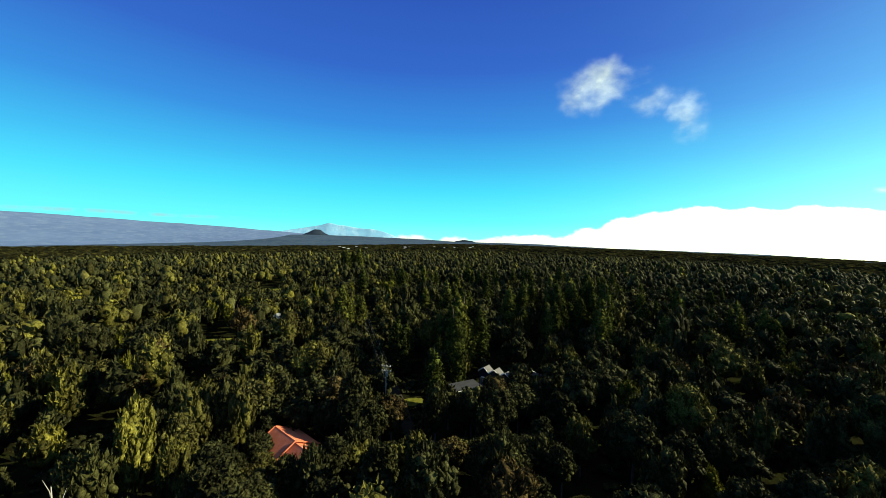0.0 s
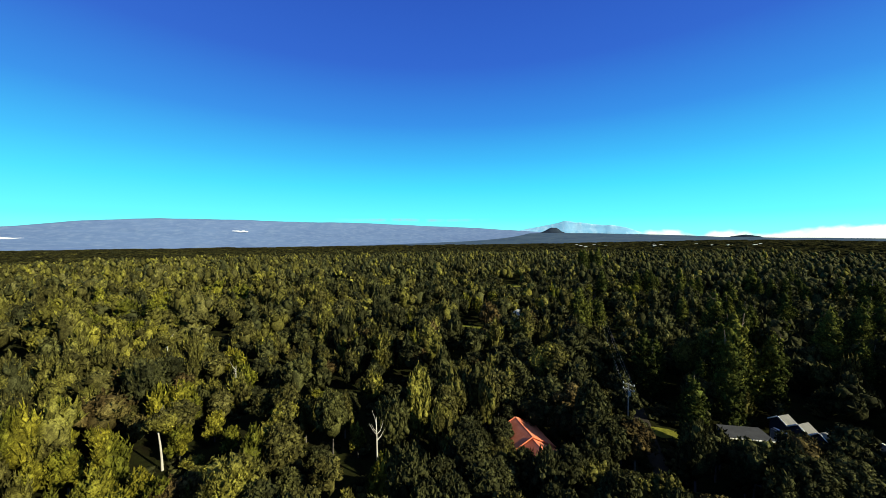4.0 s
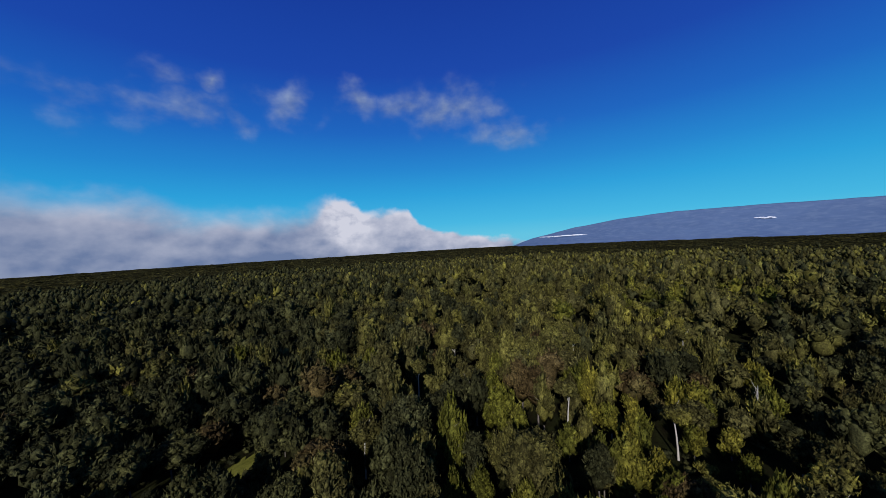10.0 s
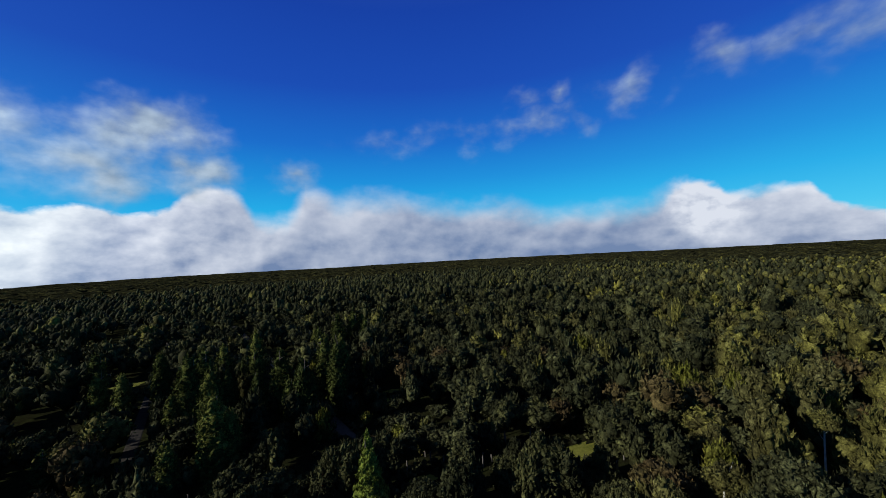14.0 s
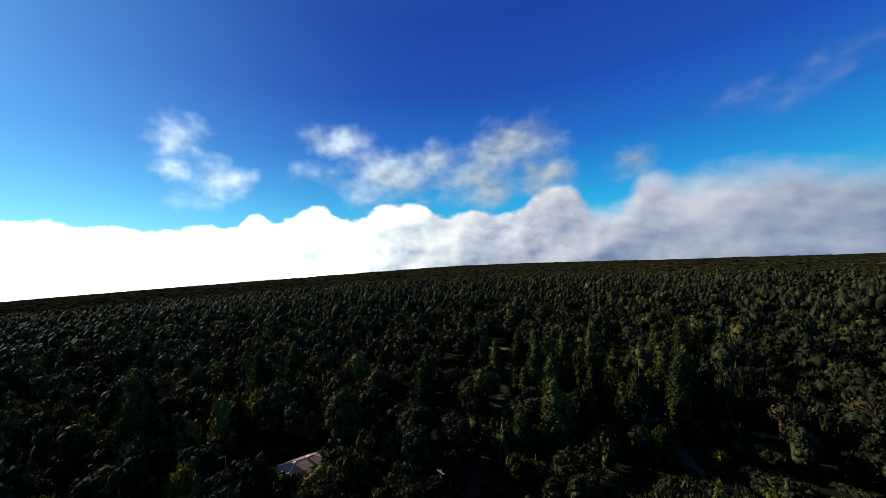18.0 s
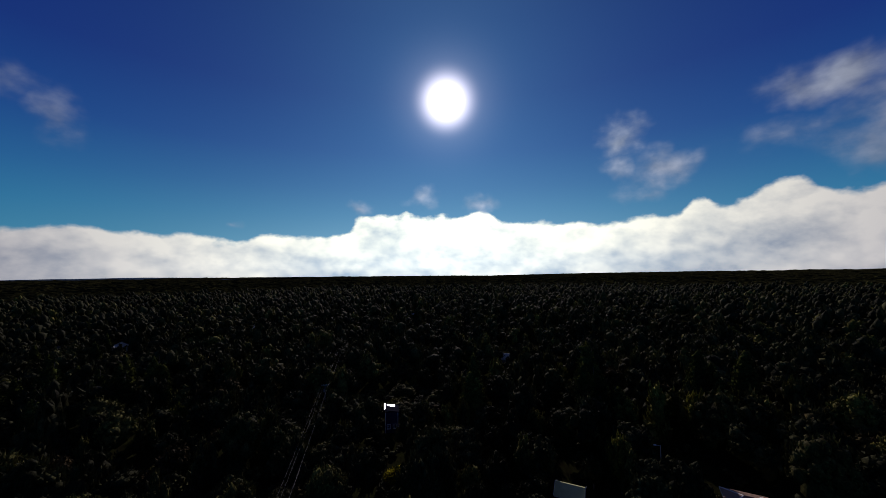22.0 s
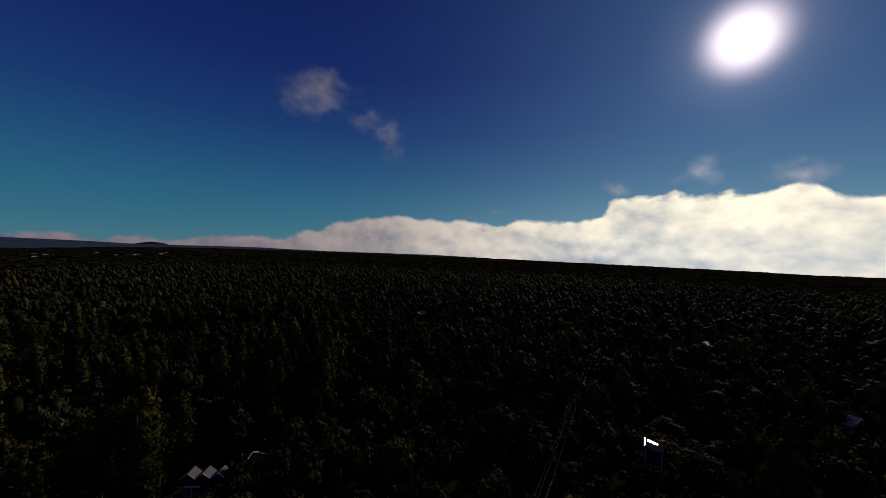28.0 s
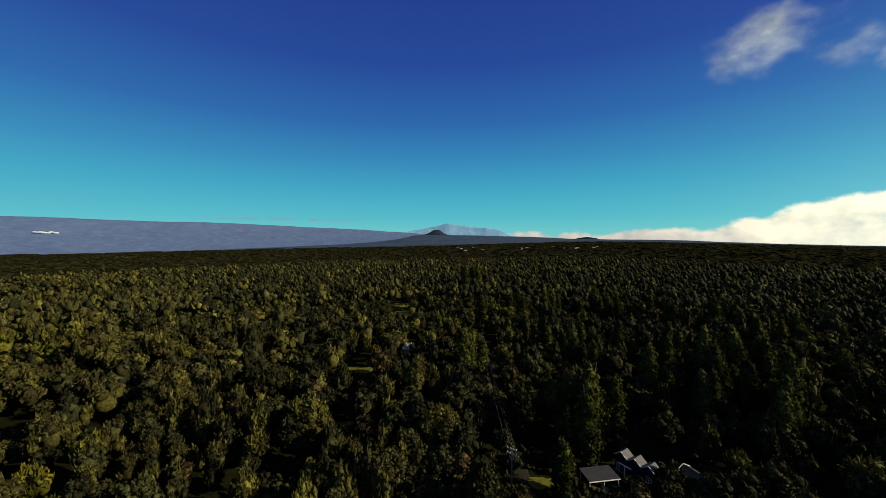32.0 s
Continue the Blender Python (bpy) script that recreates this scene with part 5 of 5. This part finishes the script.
# --- hip-roofed house with white hip caps
def hip_house(x, y, turn, length, half, eave, ridge, label):
    ob = thing("hip_roof_house", pose(x, y, GROUND_Z, 0, 0, turn), label, "house")
    part("wall", box(length, 2 * half, eave, (0, 0, eave / 2)), WALL_CREAM, ob)
    l, h, r = length / 2 + 0.6, half + 0.6, length / 2 - half * 0.85
    e, t = eave - 0.1, ridge
    a, b, c, d = (-l, -h, e), (l, -h, e), (l, h, e), (-l, h, e)
    p, q = (-r, 0, t), (r, 0, t)
    for corners in ((p, q, b, a), (q, p, d, c), (q, c, b), (p, a, d)):
        plane = part("roof_plane", slab(list(corners), 0.10), ROOF_TAN, ob)
        # shingle courses
        low0, low1 = (Vector(corners[-1]), Vector(corners[-2]))
        top0, top1 = Vector(corners[0]), Vector(corners[1] if len(corners) == 4 else corners[0])
        side = (low1 - low0).cross(top0 - low0).normalized()
        side = side if side.z > 0 else -side
        for k in range(1, 9):
            f = k / 9
            u, v = low0.lerp(top0, f), low1.lerp(top1, f)
            part("shingle_course", rod(u + side * 0.09, v + side * 0.09, 0.025, 0.025, 4), ROOF_TAN, plane)
    for u, v in ((p, a), (q, b), (q, c), (p, d)):
        part("hip_cap", rod(Vector(u) + Vector((0, 0, 0.06)), Vector(v) + Vector((0, 0, 0.06)), 0.12, 0.12, 6), TRIM, ob, "white hip cap")
    part("ridge_cap", rod((-r, 0, t + 0.06), (r, 0, t + 0.06), 0.12, 0.12, 6), ROOF_TAN, ob)
    for u, v in ((a, b), (b, c), (c, d), (d, a)):
        part("gutter", rod(Vector(u) - Vector((0, 0, 0.08)), Vector(v) - Vector((0, 0, 0.08)), 0.07, 0.07, 6), TRIM, ob)
    chimney(ob, (-r * 0.2, 0.6, ridge - 0.6), 1.2, ROOF_TAN)
    for k in range(3):
        window(ob, (-length / 3 + length / 3 * k, half, eave * 0.55), 1.3, 1.1, "y+")
        window(ob, (-length / 3 + length / 3 * k, -half, eave * 0.55), 1.3, 1.1, "y-")
    door(ob, (length / 2, 0, 0), "x+", WALL_TEAL)
    return ob


hip_house(76.3, -53.2, 70, 9.8, 3.1, 3.4, 4.5, "tan shingle hip roof house with white hip caps")

# --- sheds, blue house
gable_house("shed", "small shed with pale green metal roof", 77.6, -17.6, 72, 5.2, 2.3, GROUND_Z, 2.9, 4.1, WALL_GREY, ROOF_GREEN, 1)
shed = thing("long_shed", pose(70.6, -21.6, GROUND_Z, 0, 0, 101), "long low shed with pale sloping metal roof", "shed")
body = bmesh.new()
ring = [(-6, -2.2), (6, -2.2), (6, 2.2), (-6, 2.2)]
lo = [body.verts.new((u, v, 0)) for u, v in ring]
hi = [body.verts.new((u, v, 3.9 if v > 0 else 3.2)) for u, v in ring]
body.faces.new(lo[::-1])
body.faces.new(hi)
for k in range(4):
    body.faces.new((lo[k], lo[(k + 1) % 4], hi[(k + 1) % 4], hi[k]))
part("wall", body, WALL_GREY, shed)
plane = part("roof_plane", slab([(-6.3, -2.6, 3.24), (6.3, -2.6, 3.24), (6.3, 2.5, 4.06), (-6.3, 2.5, 4.06)], 0.10), ROOF_GREEN, shed)
for k in range(27):
    part("seam", slab([(-6.25 + k * 0.48, -2.6, 3.29), (-6.20 + k * 0.48, -2.6, 3.29), (-6.20 + k * 0.48, 2.5, 4.11), (-6.25 + k * 0.48, 2.5, 4.11)], 0.05), ROOF_GREEN, plane)
for k in range(3):
    window(shed, (-3.6 + 3.6 * k, -2.2, 1.9), 1.0, 0.8, "y-")
door(shed, (5.9, -0.4, 0), "x+", TRIM)

blue = thing("blue_house", pose(107.0, 30.2, GROUND_Z, 0, 0, 16), "navy blue house with white corner boards and skylight", "house")
part("wall", box(4.2, 3.8, 6.2, (0, 0, 3.1)), WALL_NAVY, blue)
for py in (-1.9, 1.9):
    for px in (-2.1, 2.1):
        part("corner_board", box(0.2, 0.2, 6.2, (px, py, 3.1), 0.01), TRIM, blue, "white corner board")


def on_roof(px, py, lift=0.0):
    return px, py, 6.75 + 0.037 * px + 0.184 * py + lift


def sheet(x0, x1, y0, y1, lift, thick):
    return slab([on_roof(x0, y0, lift), on_roof(x1, y0, lift), on_roof(x1, y1, lift), on_roof(x0, y1, lift)], thick)


roof = part("roof", sheet(-2.4, 2.4, -2.2, 2.2, 0, 0.14), ROOF_NAVY, blue, "dark blue metal roof")
part("skylight", sheet(0.9, 2.0, -1.0, 1.5, 0.13, 0.05), SKYLIGHT, roof, "bright white skylight")
part("barge_board", sheet(-2.0, 2.4, 2.02, 2.24, 0.08, 0.10), SKYLIGHT, roof, "white barge board")
for k in range(9):
    part("seam", sheet(-2.4, 0.6, -2.1 + k * 0.48, -2.06 + k * 0.48, 0.12, 0.05), ROOF_NAVY, roof)
for py in (-0.9, 0.9):
    window(blue, (-2.1, py, 2.0), 0.9, 1.2, "x-")
door(blue, (0, -1.9, 0), "y-", TRIM)

# --- houses farther off, half hidden by trees: x, y, turn, length, roof
FAR_HOUSES = [(-78, 168, 20, 4.6, ROOF_WHITE), (189, 275, 70, 11, ROOF_GREY), (188, 229, 30, 13, ROOF_WHITE), (263, 188, 50, 10, ROOF_WHITE), (318, 73, 80, 12, ROOF_GREY),
              (260, 45, 10, 11, ROOF_WHITE), (181, -8, 60, 5, ROOF_WHITE), (238, -39, 20, 8, ROOF_GREY), (344, 78, 75, 14, ROOF_WHITE), (314, 95, 40, 10, ROOF_GREY),
              (432, 250, 60, 13, ROOF_WHITE), (514, 307, 30, 14, ROOF_GREY), (522, -103, 80, 14, ROOF_WHITE), (-99, 236, 60, 6, ROOF_GREY),
              (450, -83, 40, 9, ROOF_WHITE), (561, -33, 70, 11, ROOF_WHITE), (329, 158, 20, 9, ROOF_GREY), (305, 86, 55, 9, ROOF_WHITE), (268, 27, 85, 10, ROOF_GREY), (-51, 208, 15, 6, ROOF_GREY)]
for x, y, turn, length, roof in FAR_HOUSES:
    ob = gable_house("cottage", "%s metal roof cottage half hidden by forest" % ("white" if roof is ROOF_WHITE else "grey"), x, y, turn, length, 3.4,
                     float(ground_height(x, y)) + 0.3, 3.4, 5.4, WALL_CREAM if roof is ROOF_WHITE else WALL_GREY, roof, 2, ribs=False, group="far cottages")
# --- low pale buildings of a far settlement
settle = random.Random(4)
for k in range(14):
    az, r = settle.uniform(354, 378), settle.uniform(1500, 2300)
    p = heading(az, 0) * r
    z = float(ground_height(p.x, p.y)) + 5.5
    wide = settle.uniform(7, 15)
    ob = thing("far_building", pose(p.x, p.y, z, 0, 0, settle.uniform(0, 40)), "low pale building of a distant settlement", "building", "distant settlement")
    part("wall", wall_prism(wide, 5, 4, 6), WALL_CREAM, ob)
    gable_roof(ob, wide, 5, 4, 6, ROOF_WHITE, ribs=False)

# ---------------------------------------------------------------- poles and wires
def utility_pole(x, y, top, turn, arms=1, label="weathered wooden utility pole with crossarm and insulators"):
    base = float(ground_height(x, y)) - 0.3
    high = top - base
    ob = thing("utility_pole", pose(x, y, base, 0, 0, turn), label, "utility pole", "utility poles")
    part("pole", rod((0, 0, 0), (0, 0, high), 0.17, 0.11, 10), POLE_WOOD, ob)
    for k in range(arms):
        z = high - 0.35 - 1.1 * k
        arm = part("crossarm", box(2.4, 0.11, 0.13, (0, 0.13, z), 0.01), POLE_WOOD, ob)
        for px in (-1.1, -0.4, 0.4, 1.1):
            part("insulator", rod((px, 0.13, z + 0.06), (px, 0.13, z + 0.32), 0.07, 0.05, 8), CERAMIC, arm)
        for sign in (-1, 1):
            part("brace", rod((0, 0.13, z - 0.7), (sign * 0.8, 0.13, z - 0.05), 0.02, 0.02, 5), CABLE, ob)
    can = part("transformer", rod((0.34, -0.1, high - 2.6), (0.34, -0.1, high - 1.7), 0.24, 0.24, 12), WALL_GREY, ob, "grey transformer can")
    part("bushing", rod((0.34, -0.1, high - 1.7), (0.34, -0.1, high - 1.45), 0.05, 0.03, 6), CERAMIC, can)
    return ob


utility_pole(-13.0, 82.0, -29.6, -17, 2)
utility_pole(40.5, -59.5, -33.5, -17)
utility_pole(22.0, 23.6, -29.5, 109)
utility_pole(110.0, 53.9, -29.5, 109)
utility_pole(-40, 171, -30, -17)


def wire(ends, sag, radius):
    """A hanging wire; its origin sits at its first end."""
    a, b = Vector(ends[0]), Vector(ends[1])
    path = [a.lerp(b, s / 24) - Vector((0, 0, 4 * sag * (s / 24) * (1 - s / 24))) for s in range(25)]
    v, f = tube(np.array([tuple(p) for p in path]), [radius] * 25, 5)
    return tagged(new("power_line", mesh_of("power_line", v, f, CABLE, True)), "thin bright overhead wire between utility poles", "wire", "overhead wires")


def span(p, q, turn, top, lows=True):
    c, s = math.cos(radians(turn)), math.sin(radians(turn))
    for off in (-1.1, 0.4, 1.1):
        wire(((p[0] + off * c, p[1] + off * s, top), (q[0] + off * c, q[1] + off * s, top)), 1.0, 0.014)
    if lows:
        wire(((p[0], p[1], top - 3.2), (q[0], q[1], top - 3.2)), 1.1, 0.018)


span((22.0, 23.6), (110.0, 53.9), 109, -29.6)
span((110.0, 53.9), (196, 83.5), 109, -29.8)
span((-13.0, 82.0), (-40, 171), -17, -30.0)

lamp = thing("street_lamp", pose(92.5, -42.5, GROUND_Z, 0, 0, 100), "white street lamp on a slim pole beside trees", "street lamp")
part("pole", rod((0, 0, 0), (0, 0, 6.2), 0.10, 0.07, 10), TRIM, lamp)
part("arm", rod((0, 0, 6.1), (1.3, 0, 6.35), 0.05, 0.05, 8), TRIM, lamp)
head = part("lamp_head", box(0.75, 0.30, 0.18, (1.4, 0, 6.35), 0.04), TRIM, lamp)
part("lens", box(0.5, 0.22, 0.05, (1.42, 0, 6.245), 0.01), GLASS, head)

# ---------------------------------------------------------------- single trees that stand out
for k, (x, y) in enumerate(SNAGS):
    dead = k in (6, 9)
    ob = thing("old_tree", pose(x, y, float(ground_height(x, y)) - 0.2, 0, 0, 47 * k), "bleached dead tree with bare pale branches" if dead else "old tree with pale bare trunk and small top crown",
               "tree", "pale-trunked old trees")
    h = 10.4 + (k % 4) * 0.7
    v, f = limbs_arrays(nr, h, 0.20, 2.0, 7 if dead else 4, 7, bare=True)
    part("trunk", mesh_of("trunk", v, f, BARK_DEAD, True), BARK_DEAD, ob, "bleached pale trunk")
    if not dead:
        v, faces = crown_arrays(nr, 2.6, 4.0, 9, 420, 0.26, h - 3.0, 1, florets=40)
        part("crown", mesh_of("crown", v, list(faces), LEAF, "cores"), LEAF, ob)

log = thing("dead_trunk", pose(51, 107, GROUND_Z - 0.2), "pale hooked dead trunk stump in the shade", "tree stump")
v, f = tube([(0, 0, 0), (0.2, -0.1, 1.3), (0.9, -0.3, 2.4), (1.9, -0.4, 2.9), (2.7, -0.3, 2.6)], [0.34, 0.28, 0.24, 0.19, 0.10], 8)
part("trunk", mesh_of("trunk", v, f, BARK_DEAD, True), BARK_DEAD, log)
fir = thing("young_conifer", pose(-5.3, -64.5, GROUND_Z - 0.1), "young cone-shaped bright green conifer in sunlight", "tree")
v, f = limbs_arrays(nr, 16, 0.26, 1.5, 3)
part("trunk", mesh_of("trunk", v, f, BARK_DARK, True), BARK_DARK, fir)
steps, around = 16, 14
heart = []
for i in range(steps + 1):
    f = i / steps
    for k in range(around):
        a = 2 * math.pi * k / around
        reach = (0.05 + 3.7 * f) * (0.86 + 0.14 * math.sin(f * 60)) * nr.uniform(0.72, 1.12)
        heart.append((reach * math.cos(a), reach * math.sin(a), 17.2 - 14.6 * f))
heart_faces = np.array([[i * around + k, (i + 1) * around + k, (i + 1) * around + (k + 1) % around, i * around + (k + 1) % around] for i in range(steps) for k in range(around)])
f = nr.uniform(0, 1, 4200) ** 0.6
a = nr.uniform(0, 2 * np.pi, 4200)
reach = (0.1 + 4.2 * f) * (0.80 + 0.20 * np.sin(a * 5 + f * 40)) * (0.88 + 0.12 * np.sin(f * 60))
at = np.column_stack([reach * np.cos(a), reach * np.sin(a), 17.4 - 14.6 * f])
out = np.column_stack([at[:, 0], at[:, 1], np.full(len(at), 0.8)])
out /= np.linalg.norm(out, axis=1, keepdims=True)
v, q = sprays(at, out, 0.26, nr, lean=0.4)
v, q = np.vstack([heart, v]), np.vstack([heart_faces, q + len(heart)])
part("crown", mesh_of("crown", v, q, LEAF_YOUNG), LEAF_YOUNG, fir)

# ---------------------------------------------------------------- small clouds against the volcano
CLOUD_WHITE = stained("cloud_white", (0.40, 0.43, 0.50, 1), (0.52, 0.54, 0.60, 1), 0.01, 1.0, 0.05, spec=0.0, depth=2.0)


def cloud_bank(az, el, r, wide, high, puffs, label):
    p = heading(az, el) * r
    ob = tagged(new("low_cloud"), label, "cloud", kind="structure")
    ob.matrix_world = pose(p.x, p.y, p.z, 0, 0, az)
    v, f = ICO[2]
    verts, faces = [], []
    for k in range(puffs):
        size = high * nr.uniform(0.4, 1.0) * (1 - 0.5 * abs(2 * k / puffs - 1))
        at = np.array([(k / (puffs - 1) - 0.5) * wide, nr.uniform(-10, 10), nr.uniform(-0.3, 0.3) * high])
        faces.append(f + len(v) * k)
        verts.append(at + v * np.array([max(size, wide / puffs * 1.3), size, size * 0.8]) * (1 + nr.uniform(-0.12, 0.12, len(v)))[:, None])
    part("puff", mesh_of("puff", np.concatenate(verts), np.concatenate(faces), CLOUD_WHITE, True), CLOUD_WHITE, ob)


cloud_bank(67.3, 0.95, 4040, 110, 14, 9, "small white cloud on the volcano's slope")
cloud_bank(90.5, 0.05, 4000, 480, 13, 14, "long flat white cloud at the volcano's foot")
